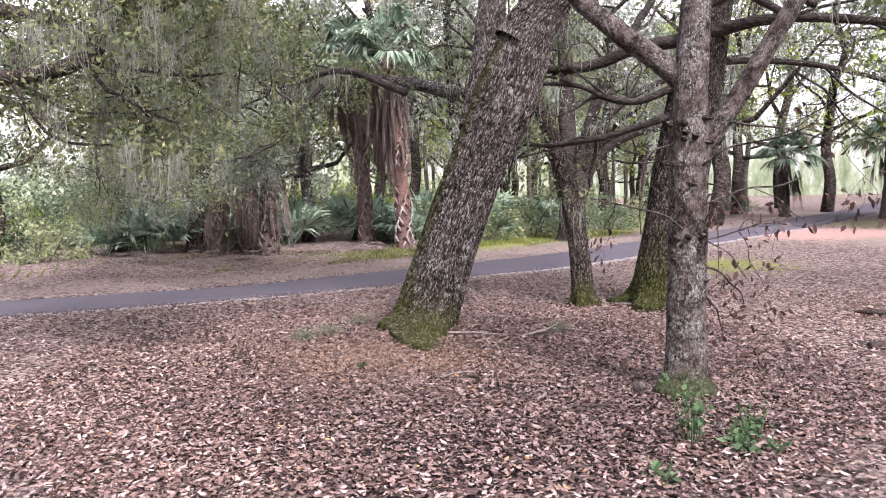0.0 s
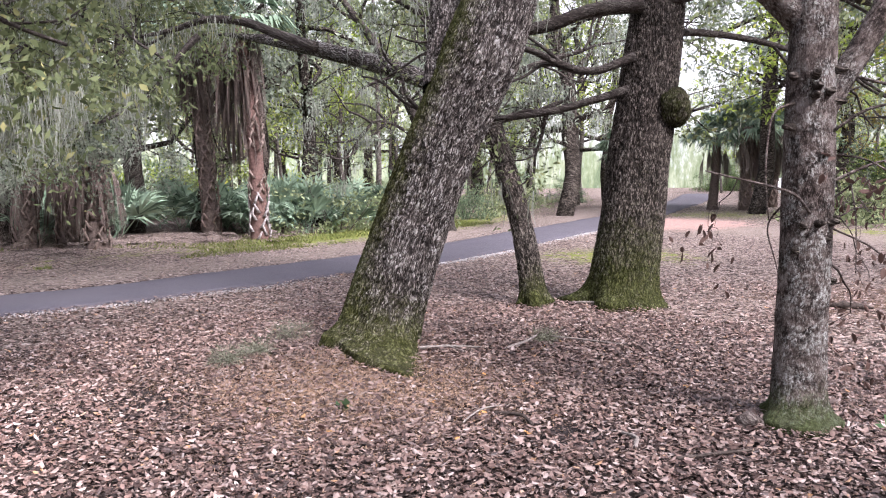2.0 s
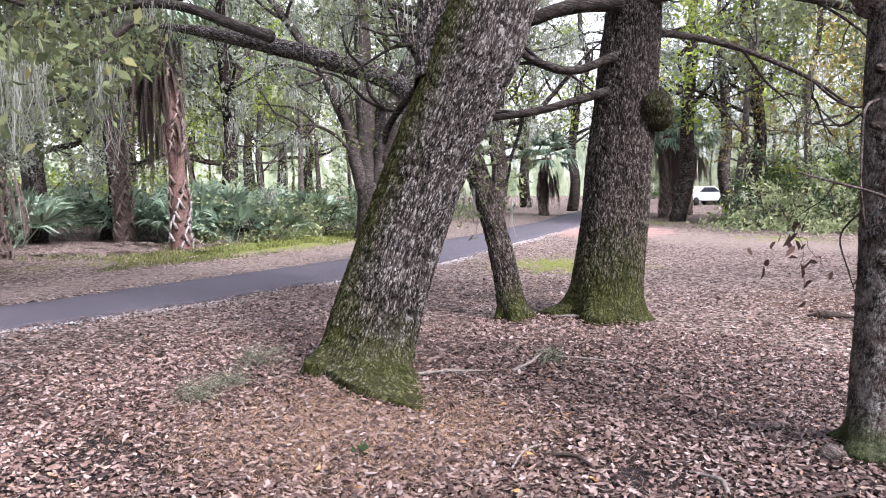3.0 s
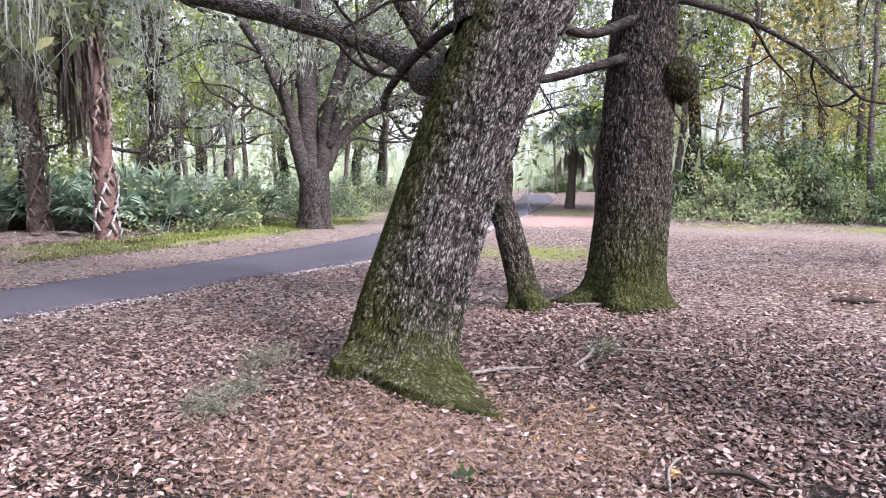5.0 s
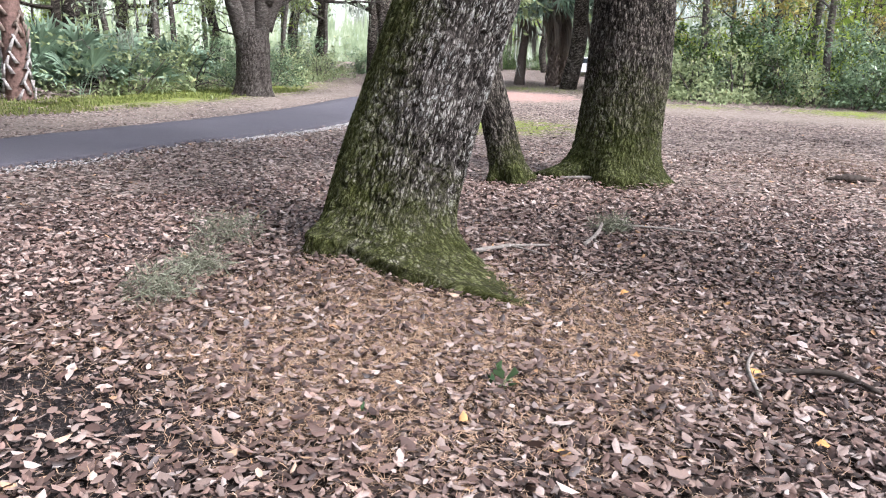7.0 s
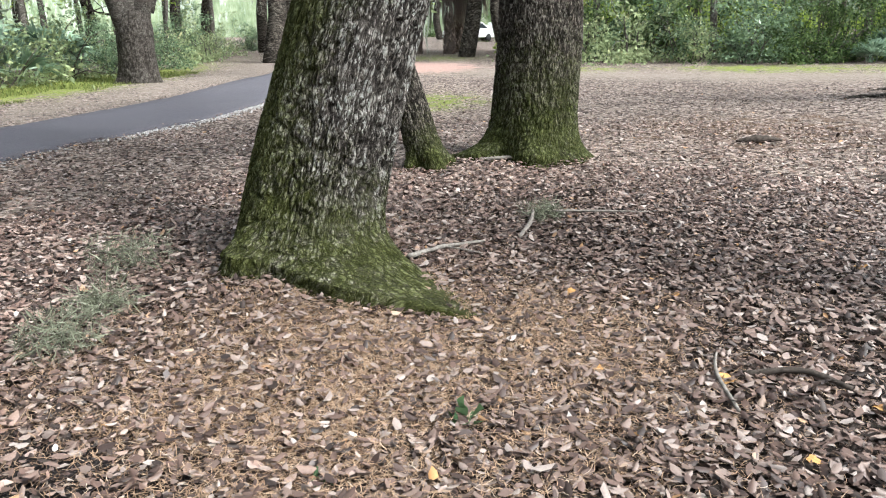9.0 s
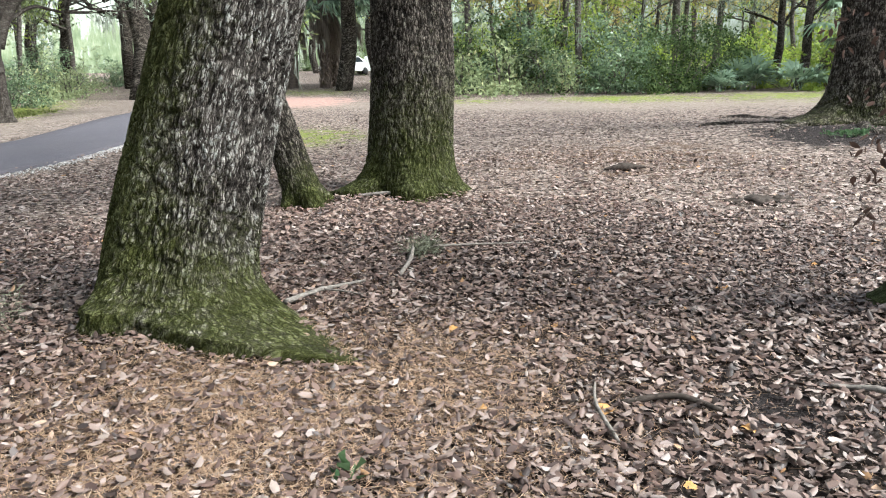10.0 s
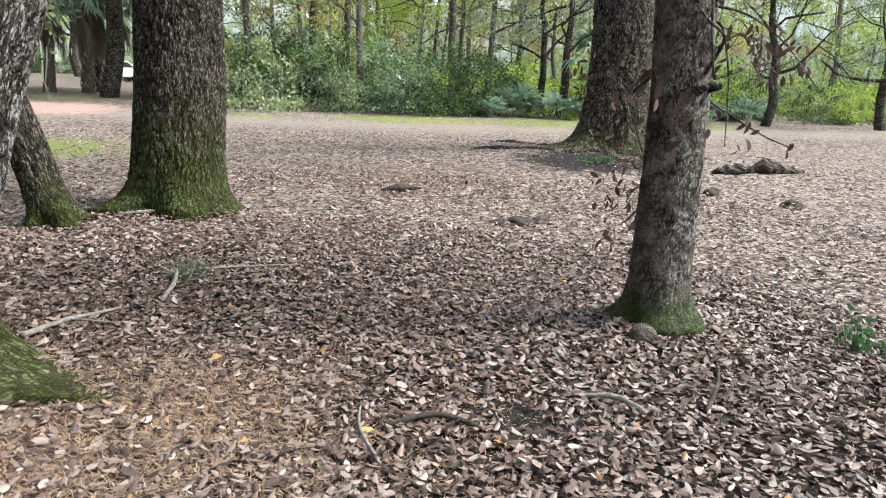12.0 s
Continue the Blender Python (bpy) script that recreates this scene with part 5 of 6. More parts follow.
def palmetto(x, y, seed, size=1.0, count=15):
    rng = np.random.default_rng(seed)
    bush = thing("palmetto", x, y, ground_at(x, y) - 0.05, "low saw palmetto clump with green fan fronds", "palmetto", "palmetto undergrowth")
    fans = []
    for k in range(count):
        a, el = k * 2.4 + rng.normal() * 0.3, rng.uniform(0.35, 1.35)
        d = np.array([math.cos(a) * math.cos(el), math.sin(a) * math.cos(el), math.sin(el)])
        fans.append(fan_blades(rng.normal(size=3) * np.array([0.15, 0.15, 0.02]), d, rng.uniform(1.1, 1.7), rng, 20, 2.6, 0.3))
    part("fronds", np_mesh("fronds", *joined(fans), PALM_LEAF, False), bush)
    bush.scale = (size, size, size)
    return bush


# ---- woodland ----
def wild_tree(seed, height, first, spread, leaf, per, leaf_size, label, bark, moss=0.0, radius=0.16, crooked=0.06):
    rng = np.random.default_rng(seed)
    tree = thing("woodland_tree", 0, 0, 0, label, "tree", "trees of the surrounding woods")
    pts = [np.array([0, 0, -0.2])]
    for k in range(1, 8):
        pts.append(np.array([pts[-1][0] + rng.normal() * crooked * height / 7, pts[-1][1] + rng.normal() * crooked * height / 7, height * 0.8 * k / 7]))
    woods, tips = [tube(pts, np.linspace(radius, radius * 0.35, 8), 8, 22, 0.12, seed)], []
    S = spline(np.array(pts), 50)
    for k in range(9):
        f = first + (1 - first) * (k + rng.random()) / 9
        a = k * 2.4 + rng.normal() * 0.4
        d = (math.cos(a), math.sin(a), rng.uniform(0.05, 0.7))
        grow(rng, S[min(49, int(f * 49))], d, spread * (1.15 - 0.5 * f), radius * 0.38 * (1.2 - 0.6 * f), 2, woods, tips, 0.28, (2, 4), 0.05, 4, 0.62, 1)
    part("trunk", limb_mesh("trunk", woods, bark), tree)
    part("crown", np_mesh("crown", *leaf_cloud(np.array(tips), per, 0.55, leaf_size, rng), leaf, False), tree)
    if moss:
        anchors = [t for t in tips if rng.random() < moss]
        if anchors:
            part("hanging_moss", np_mesh("hanging_moss", *moss_beards(anchors, rng, 5, (0.4, 1.2), 0.14, 0.014), MOSS_GREY, False), tree, "grey hanging moss", kind="stuff")
    return tree


def shrub(seed, height, width, leaf, per, leaf_size, label, stems=6):
    rng = np.random.default_rng(seed)
    bush = thing("shrub", 0, 0, 0, label, "shrub", "shrubs at the edge of the woods")
    woods, tips = [], []
    for k in range(stems):
        a = k * 2.4 + rng.normal() * 0.3
        s = rng.uniform(0.3, 1.0)
        d = (math.cos(a) * s * width / height, math.sin(a) * s * width / height, 0.9)
        grow(rng, (math.cos(a) * 0.2, math.sin(a) * 0.2, -0.1), d, height * rng.uniform(0.45, 0.75), 0.03, 2, woods, tips, 0.3, (2, 4), 0.0, 3, 0.7, 1)
    tips = np.array(tips)
    low = tips * np.array([1.15, 1.15, 0.35]) + rng.normal(size=tips.shape) * 0.15
    centres = np.concatenate([tips, low[::2]])
    centres[:, 2] = np.maximum(centres[:, 2], 0.15)
    part("stemwork", limb_mesh("stemwork", woods, FAR_BARK), bush, kind="stuff")
    part("foliage", np_mesh("foliage", *leaf_cloud(centres, per, 0.3, leaf_size, rng), leaf, False), bush, kind="stuff")
    return bush


TREES = {
    "oak": [wild_tree(101, 10, 0.25, 3.6, OAK_LEAF, 15, 0.165, "spreading live oak hung with grey moss", DARK_BARK, 0.3, 0.26, 0.1),
            wild_tree(102, 11, 0.3, 3.2, GREY_LEAF, 15, 0.165, "dusty green live oak hung with grey moss", DARK_BARK, 0.4, 0.24, 0.09)],
    "slim": [wild_tree(103, 12, 0.35, 2.2, FAR_LEAF, 10, 0.19, "slim woodland tree with thin pale green leaves", FAR_BARK, 0.12, 0.13),
             wild_tree(104, 11, 0.3, 2.0, FAR_LEAF, 10, 0.19, "slim woodland tree with thin pale green leaves", FAR_BARK, 0.2, 0.11),
             wild_tree(105, 12, 0.25, 2.4, LIME_LEAF, 10, 0.19, "slim tree with light yellow-green leaves", FAR_BARK, 0.06, 0.12)],
    "autumn": [wild_tree(106, 12, 0.2, 2.4, AUTUMN_LEAF, 10, 0.17, "slim tree with thin orange-yellow autumn leaves", FAR_BARK, 0.2, 0.1)],
}
TREES["lime"] = [TREES["slim"][2]]
SHRUBS = {
    "green": [shrub(111, 2.8, 2.2, SHRUB_LEAF, 19, 0.12, "dense leafy green shrub"), shrub(112, 2.4, 2.4, SHRUB_LEAF, 19, 0.115, "dense leafy green shrub")],
    "blue": [shrub(113, 2.6, 2.2, BLUE_SHRUB_LEAF, 12, 0.14, "dense grey-green leafy shrub"), shrub(114, 3.2, 2.4, BLUE_SHRUB_LEAF, 11, 0.14, "tall grey-green leafy shrub")],
    "lime": [shrub(115, 2.6, 2.0, LIME_LEAF, 7, 0.17, "light yellow-green leafy shrub")],
    "thin": [shrub(116, 2.2, 2.0, FAR_LEAF, 6, 0.15, "sparse pale green thicket shrub")],
}
PALMETTOS = [palmetto(-4.2, 24.6, 121), palmetto(-2.8, 25.6, 122), palmetto(-6.5, 25.4, 123, 1.0, 18)]
used = set()


def plant_wild(kinds, key, x, y, turn, size):
    if kinds is TREES and (np.hypot(x - 17.0, y - 39.5) < 6.5 or np.hypot(x - 11.0, y - 30.5) < 4.0):
        return
    src = kinds[key][int(abs(x * 7.3 + y * 3.1)) % len(kinds[key])]
    m = pose(x, y, ground_at(x, y) - 0.03, 0, 0, turn)
    if src.name in used:
        ob = copy_thing(src, m)
        ob.scale = (size, size, size)
    else:
        used.add(src.name)
        src.matrix_basis = m
        src.scale = (size, size, size)


rng = np.random.default_rng(77)
placed = []


def free(x, y, gap):
    if any((x - a) ** 2 + (y - b) ** 2 < gap * gap for a, b in placed):
        return False
    placed.append((x, y))
    return True


def along_road(s, d):
    i = int(np.clip(s, 0, 1) * 255)
    a, b = ROAD_LINE[i], ROAD_LINE[min(i + 4, 259)]
    t = unit(b - a)
    return a[0] - t[1] * d, a[1] + t[0] * d


def wooded(kinds, keys, n, s_range, d_range, gap, sizes):
    """Plants along the far side of the path."""
    made = 0
    for _ in range(n * 12):
        x, y = along_road(rng.uniform(*s_range), rng.uniform(*d_range))
        if np.hypot(x - 0.19, y - 25.4) > 2.5 and road_side(np.array(x), np.array(y)) > d_range[0] * 0.8 and free(x, y, gap):
            plant_wild(kinds, keys[int(rng.integers(len(keys)))], x, y, rng.uniform(0, 360), rng.uniform(*sizes))
            made += 1
            if made >= n:
                break


EDGE = spline([(13.0, 31.0), (15.2, 26.5), (17.2, 22.8), (20.4, 19.3), (24.0, 16.6), (29.2, 12.6), (33.2, 8.0), (36, 0), (35, -12)], 160)


def right_edge(kinds, keys, n, s_range, d_range, gap, sizes):
    """Plants behind the sandy trail."""
    made = 0
    for _ in range(n * 12):
        i = int(rng.uniform(*s_range) * 155)
        t = unit(EDGE[i + 3] - EDGE[i])
        d = rng.uniform(*d_range)
        x, y = EDGE[i][0] - t[1] * d, EDGE[i][1] + t[0] * d
        if free(x, y, gap):
            plant_wild(kinds, keys[int(rng.integers(len(keys)))], x, y, rng.uniform(0, 360), rng.uniform(*sizes))
            made += 1
            if made >= n:
                break


CANOPY = [(-10.3, 25.2, 1.1), (-8.6, 26.4, 1.25), (-6.4, 27.2, 1.15), (-4.4, 28.3, 1.3), (-13.2, 22.4, 1.2), (-15.4, 20.2, 1.2), (-12.0, 26.6, 1.3), (-17.8, 17.2, 1.1)]
PALM_KINDS = {"palmetto": PALMETTOS}
used.update(p.name for p in PALMETTOS)
placed.extend([(-5.45, 22.1), (-5.3, 21.0), (-7.45, 24.0), (-7.2, 22.6), (-10.1, 20.6), (-9.75, 19.2), (-9.3, 18.4), (-11.6, 19.6), (-11.0, 18.6), (-6.3, 22.0), (-9.0, 17.6), (-8.4, 18.6), (-10.4, 17.8), (-7.9, 19.8), (-11.8, 18.0), (-12.2, 17.2), (-13.2, 16.6), (-7.6, 18.6), (-8.4, 20.8), (-6.9, 20.9)])
wooded(PALM_KINDS, ["palmetto"], 42, (0.3, 0.75), (8.0, 15), 1.5, (0.9, 1.5))
wooded(SHRUBS, ["thin", "blue", "thin", "green"], 26, (0.2, 0.75), (8.5, 15), 2.0, (0.55, 1.0))
wooded(SHRUBS, ["thin", "blue", "thin", "lime"], 36, (0.2, 0.9), (12, 34), 2.4, (0.9, 1.6))
wooded(TREES, ["oak", "slim", "oak"], 20, (0.2, 0.42), (10, 22), 2.2, (0.75, 1.1))
wooded(TREES, ["slim", "slim", "oak", "slim"], 44, (0.4, 0.95), (8.5, 34), 2.2, (0.8, 1.35))
wooded(SHRUBS, ["thin", "blue", "thin"], 26, (0.55, 0.95), (6, 12), 2.0, (0.6, 1.0))
wooded(TREES, ["oak", "slim"], 16, (0.34, 0.56), (9, 24), 1.7, (1.1, 1.5))
right_edge(SHRUBS, ["green", "thin", "green", "blue"], 26, (0.08, 0.42), (0.3, 3.2), 1.3, (0.9, 1.25))
right_edge(SHRUBS, ["lime", "green", "lime", "thin"], 26, (0.42, 0.95), (0.5, 6.0), 1.8, (0.5, 0.9))
right_edge(PALM_KINDS, ["palmetto"], 12, (0.25, 0.7), (0.0, 3.0), 1.2, (0.6, 0.9))
right_edge(SHRUBS, ["lime", "lime", "thin"], 26, (0.0, 0.98), (6, 20), 2.6, (1.0, 1.7))
right_edge(TREES, ["slim", "autumn"], 34, (0.0, 0.98), (3.5, 28), 2.4, (0.8, 1.3))
right_edge(TREES, ["autumn", "slim"], 24, (0.0, 0.98), (3, 14), 3.0, (0.9, 1.3))
right_edge(TREES, ["lime"], 14, (0.3, 0.95), (4, 16), 1.8, (0.7, 1.1))
right_edge(SHRUBS, ["lime"], 14, (0.45, 0.95), (3, 9), 1.5, (1.0, 1.5))
# beyond the bend
for k in range(900):
    x, y = rng.uniform(12, 48), rng.uniform(33, 82)
    off_road = float(road_side(np.array(x), np.array(y)))
    if off_road > -3.2 or (abs(x - 26 - (y - 55) * 0.45) < 4.5 and y < 62):
        continue
    kind = int(rng.integers(4))
    if kind < 2 and free(x, y, 2.6):
        plant_wild(SHRUBS, ("blue", "thin", "green")[int(rng.integers(3))], x, y, rng.uniform(0, 360), rng.uniform(0.7, 1.3))
    elif kind >= 2 and free(x, y, 3.4):
        plant_wild(TREES, "slim" if kind == 2 else "oak", x, y, rng.uniform(0, 360), rng.uniform(1.0, 1.6))
    if len(placed) > 340:
        break
for key, x, y, s in (("slim", 17.6, 27.6, 1.5), ("autumn", 20.2, 23.8, 1.4), ("slim", 23.2, 30.0, 1.7), ("oak", 19.0, 33.0, 1.5), ("autumn", 25.5, 21.5, 1.4), ("oak", 14.2, 47.0, 1.5), ("oak", 20.0, 45.0, 1.6),
                     ("slim", 10.0, 49.0, 1.6), ("slim", 22.5, 27.0, 1.5), ("slim", 28.0, 25.0, 1.7), ("slim", 16.2, 30.5, 1.4), ("oak", 9.0, 46.0, 1.4), ("oak", 24.4, 17.3, 0.75), ("oak", 25.4, 18.8, 0.7), ("oak", 28.5, 10.6, 0.75), ("oak", 30.8, 7.0, 0.75)):
    plant_wild(TREES, key, x, y, x * 40, s)
for x, y, s in CANOPY:
    plant_wild(TREES, "oak", x, y, x * 50, s)
wooded(TREES, ["oak", "autumn", "oak"], 16, (0.45, 0.98), (16, 40), 2.6, (1.5, 1.9))
made = 0
for _ in range(400):
    x, y = rng.uniform(-9, 26), rng.uniform(30, 62)
    if abs(float(road_side(np.array(x), np.array(y)))) > 3.0 and np.hypot(x - 0.2, y - 25.4) > 5 and free(x, y, 2.4):
        plant_wild(TREES, "oak", x, y, rng.uniform(0, 360), rng.uniform(1.4, 1.9))
        made += 1
        if made >= 8:
            break
# unseen trees added behind the walker and far beside, to close in the light
for k in range(12):
    a = radians(rng.uniform(175, 350))
    r = rng.uniform(17, 32)
    x, y = r * math.cos(a), r * math.sin(a) + 2
    if abs(road_side(np.array(x), np.array(y))) > 3 and free(x, y, 4):
        plant_wild(TREES, "oak" if k % 2 else "slim", x, y, rng.uniform(0, 360), rng.uniform(0.9, 1.2))


# ---- leaf litter ----
rng = np.random.default_rng(9)


def scatter_litter():
    spots = []
    for r0, r1, density in ((0.0, 4.5, 2100), (4.5, 8.5, 460), (8.5, 15.0, 70)):
        n = int(math.pi * (r1 ** 2 - r0 ** 2) * density)
        r = np.sqrt(rng.uniform(r0 ** 2, r1 ** 2, n))
        a = rng.uniform(0, 2 * math.pi, n)
        spots.append(np.stack([-0.2 + r * np.cos(a), 5.6 + r * np.sin(a)], 1))
    P = np.concatenate(spots)
    x, y = P[:, 0], P[:, 1]
    side = road_side(x, y)
    keep = (np.abs(side) > ROAD_HALF) | (rng.random(len(P)) < 0.04)
    keep &= (side < 1.5) | (rng.random(len(P)) < 0.6)
    patch = np.clip(1.9 * value_noise(x * 3.1, y * 3.1, 15) * (0.4 + value_noise(x * 8.0, y * 8.0, 16)) - 0.1, 0, 0.85)
    bare = patch * (0.85 * swell(x, y, -2.35, 5.0, 0.45) + 0.8 * swell(x, y, -2.75, 5.5, 0.35) + 0.7 * swell(x, y, -3.5, 4.3, 0.8) + 0.9 * swell(x, y, 0.8, 4.3, 0.3)
                    + 0.8 * swell(x, y, 0.35, 5.25, 0.3) + 0.7 * swell(x, y, 0.6, 2.7, 0.6))
    bare += 0.25 * swell(x, y, -1.2, 5.6, 0.9)
    bare += 0.9 * np.clip(1 - away_from(TRAIL_LINE[::6], x, y) / 2.5, 0, 1)
    keep &= rng.random(len(P)) > bare
    keep &= rng.random(len(P)) < 0.45 + 0.9 * value_noise(x * 0.9, y * 0.9, 6)
    return P[keep]


LP = scatter_litter()
n = len(LP)
yaw = rng.uniform(0, 2 * math.pi, n)
Ln = rng.uniform(0.034, 0.066, n) * np.where(rng.random(n) < 0.08, 1.35, 1.0) * np.where(rng.random(n) < 0.35, 0.6, 1.0)
Wd = Ln * rng.uniform(0.38, 0.6, n)
pitch, rollv = rng.normal(size=n) * 0.27, rng.normal(size=n) * 0.33
curl = rng.uniform(-0.15, 0.28, n) * Ln
fx = np.stack([np.cos(yaw) * np.cos(pitch), np.sin(yaw) * np.cos(pitch), np.sin(pitch)], 1)
sx = unit(np.stack([-np.sin(yaw), np.cos(yaw), np.tan(rollv)], 1))
upv = np.cross(fx, sx)
base = np.column_stack([LP, land(LP[:, 0], LP[:, 1]) + 0.008 + rng.random(n) * 0.042])


def leaf_point(f, w, h):
    return base + fx * (Ln * f)[:, None] + sx * (Wd * w)[:, None] + upv * (curl * h)[:, None]


LV = np.stack([leaf_point(-0.5, 0, 1.0), leaf_point(-0.24, 0.42, 0.5), leaf_point(0.18, 0.44, 0.3), leaf_point(0.5, 0, 1.2), leaf_point(0.22, -0.4, 0.4), leaf_point(-0.2, -0.45, 0.3)], 1)
# leaves outside this ragged circle take the copy coloured as better lit
dimmer = np.hypot(LP[:, 0] - 0.9, LP[:, 1] - 5.3) + 1.6 * (value_noise(LP[:, 0] * 0.8, LP[:, 1] * 0.8, 41) - 0.5) + rng.normal(size=n) * 0.5 < 3.4
for name, chosen, material, label in (("leaf_litter", dimmer, LITTER, "carpet of fallen brown oak leaves"), ("brighter_leaf_litter", ~dimmer, LIT_LITTER, "dry oak leaves strewn over the clearing, coloured paler as if better lit")):
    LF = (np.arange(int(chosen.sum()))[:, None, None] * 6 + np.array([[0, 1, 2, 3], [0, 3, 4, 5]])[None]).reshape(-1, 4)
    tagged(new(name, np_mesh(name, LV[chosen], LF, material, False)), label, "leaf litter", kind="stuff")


# verge grass and dry duff
def blades(P, height, width, material, name, label, category, lean=0.5):
    n = len(P)
    a = rng.uniform(0, 2 * math.pi, n)
    d = np.stack([np.cos(a), np.sin(a), np.zeros(n)], 1)
    t = np.stack([-d[:, 1], d[:, 0], d[:, 2]], 1)
    h = height * rng.uniform(0.4, 1.2, n)[:, None]
    b = np.column_stack([P, land(P[:, 0], P[:, 1]) - 0.01])
    ln = lean * rng.uniform(0.3, 1.6, (n, 1))
    V = np.stack([b - t * width, b + t * width, b + d * h * ln * 0.52 + [0, 0, 1] * h * (0.55 * np.maximum(1 - ln * 0.45, 0.1) + 0.04) + t * width * 0.7, b + d * h * ln + [0, 0, 1] * h * np.maximum(1 - ln * 0.45, 0.1)], 1)
    tagged(new(name, np_mesh(name, V, np.arange(4 * n).reshape(n, 4), material, False)), label, category, kind="stuff")


gp = []
for _ in range(26000):
    x, y = along_road(rng.uniform(0.2, 0.75), ROAD_HALF + 2.6 + abs(rng.normal()) * 2.4)
    if value_noise(np.array(x * 0.6), np.array(y * 0.6), 12) + 0.5 * math.exp(-((x - 1) ** 2 + (y - 25) ** 2) / 60) > 0.74:
        gp.append((x, y))
blades(np.array(gp), 0.1, 0.012, GRASS, "verge_grass", "patchy yellow-green grass along the path", "grass")


def strands(P, length, width, material, name, label, category):
    """Thin dry stalks lying about, each a bent strip."""
    n = len(P)
    a = rng.uniform(0, 2 * math.pi, n)
    tilt = rng.normal(size=n) * 0.3
    d = np.stack([np.cos(a) * np.cos(tilt), np.sin(a) * np.cos(tilt), np.sin(tilt)], 1)
    t = np.stack([-np.sin(a), np.cos(a), np.zeros(n)], 1)
    ln = (length * rng.uniform(0.4, 1.4, n))[:, None]
    c = np.column_stack([P, land(P[:, 0], P[:, 1]) + rng.uniform(0.008, 0.045, n)])
    mid = c + t * ln * rng.normal(size=(n, 1)) * 0.2
    ends = (c - d * ln * 0.5, mid, c + d * ln * 0.5)
    V = np.stack([p + s * t * width * k for p, k in zip(ends, (1.0, 1.0, 0.4)) for s in (-1, 1)], 1)
    F = (np.arange(n)[:, None, None] * 6 + np.array([[0, 1, 3, 2], [2, 3, 5, 4]])[None]).reshape(-1, 4)
    tagged(new(name, np_mesh(name, V, F, material, False)), label, category, kind="stuff")


dp = np.stack([-1.0 + rng.normal(size=62000) * 0.85, 5.55 + rng.normal(size=62000) * 0.68], 1)
dp = dp[rng.random(len(dp)) > 0.9 * swell(dp[:, 0], dp[:, 1], -2.35, 5.0, 0.5)]
dp = dp[rng.random(len(dp)) < 0.25 + 1.2 * value_noise(dp[:, 0] * 2.2, dp[:, 1] * 2.2, 51)]
strands(dp, 0.048, 0.0012, DRY_GRASS, "dry_duff", "tan tangle of dry stalks at the oak's foot", "dry grass")
dp = np.stack([rng.uniform(-5, 5, 12000), rng.uniform(2.5, 10, 12000)], 1)
strands(dp, 0.06, 0.0009, DRY_GRASS, "pine_straw", "scattered dry stalks among the fallen leaves", "dry grass")


cr = np.sqrt(rng.uniform(0, 3.4 ** 2, 26000))
ca = rng.uniform(0, 2 * math.pi, 26000)
crumbs = np.stack([-0.4 + cr * np.cos(ca), 5.0 + cr * np.sin(ca), np.zeros(26000)], 1)
crumbs[:, 2] = land(crumbs[:, 0], crumbs[:, 1]) + rng.uniform(0.01, 0.045, 26000)
cv, cf = leaf_cloud(crumbs, 1, 0.01, 0.018, rng, 0.5, 0.0, 0.2)
tagged(new("leaf_crumbs", np_mesh("leaf_crumbs", cv, cf, LITTER, False)), "crumbs of broken leaves among the litter", "leaf litter", kind="stuff")

ring = rng.uniform(-2.9, -0.6, 420)
reach = 0.5 + rng.uniform(-0.06, 0.1, 420) + 0.35 * np.exp(-((ring + 1.24) / 0.3) ** 2)
blades(np.stack([-0.8 + reach * np.cos(ring), 7.2 + reach * np.sin(ring)], 1), 0.1, 0.002, DRY_GRASS, "dry_grass", "dry straw-coloured grass sprouting round the oak's foot", "dry grass", 0.9)


# ---- small things on the ground ----
def stick(pts, rad, label, material=STICK, side_twig=None, name="fallen_stick", category="stick"):
    c = np.mean(np.array([p[:2] for p in pts]), 0)
    z0 = ground_at(c[0], c[1])
    ob = thing(name, c[0], c[1], z0, label, category)
    P = [(x - c[0], y - c[1], ground_at(x, y) - z0 + rad[i] * 0.8 + h + (0.03 if rad[i] < 0.03 else 0.0)) for i, (x, y, h) in enumerate(pts)]
    if max(rad) > 0.06:
        part("stem", limb_mesh("stem", [tube(P, rad, 16, 60, 0.45, c[0] * 9)], DARK_BARK), ob)
    else:
        part("stem", np_mesh("stem", *tube(P, rad, 10, 32, 0.18, c[0] * 9), material), ob)
    for tw in side_twig or ():
        Q = [(x - c[0], y - c[1], ground_at(x, y) - z0 + 0.042 + h) for x, y, h in tw]
        part("twig", np_mesh("twig", *tube(Q, np.linspace(rad[0] * 0.5, 0.003, len(Q)), 6, 14, 0.15, c[1]), material), ob)
    return ob


stick([(-0.3, 6.68, 0.01), (-0.05, 6.78, 0.02), (0.12, 6.84, 0.015), (0.42, 6.93, 0.0)], [0.016, 0.014, 0.012, 0.006], "pale lichened stick lying beside the oak's root", side_twig=[[(0.0, 6.8, 0.02), (0.1, 6.7, 0.02), (0.2, 6.66, 0.0)]])
stick([(0.62, 6.9, 0.0), (0.85, 7.12, 0.02), (1.0, 7.3, 0.06)], [0.014, 0.015, 0.012], "short grey stick propped under a moss tuft")
stick([(1.1, 7.3, 0.05), (1.5, 7.15, 0.03), (1.9, 7.02, 0.0)], [0.009, 0.008, 0.004], "long thin grey twig on the litter")
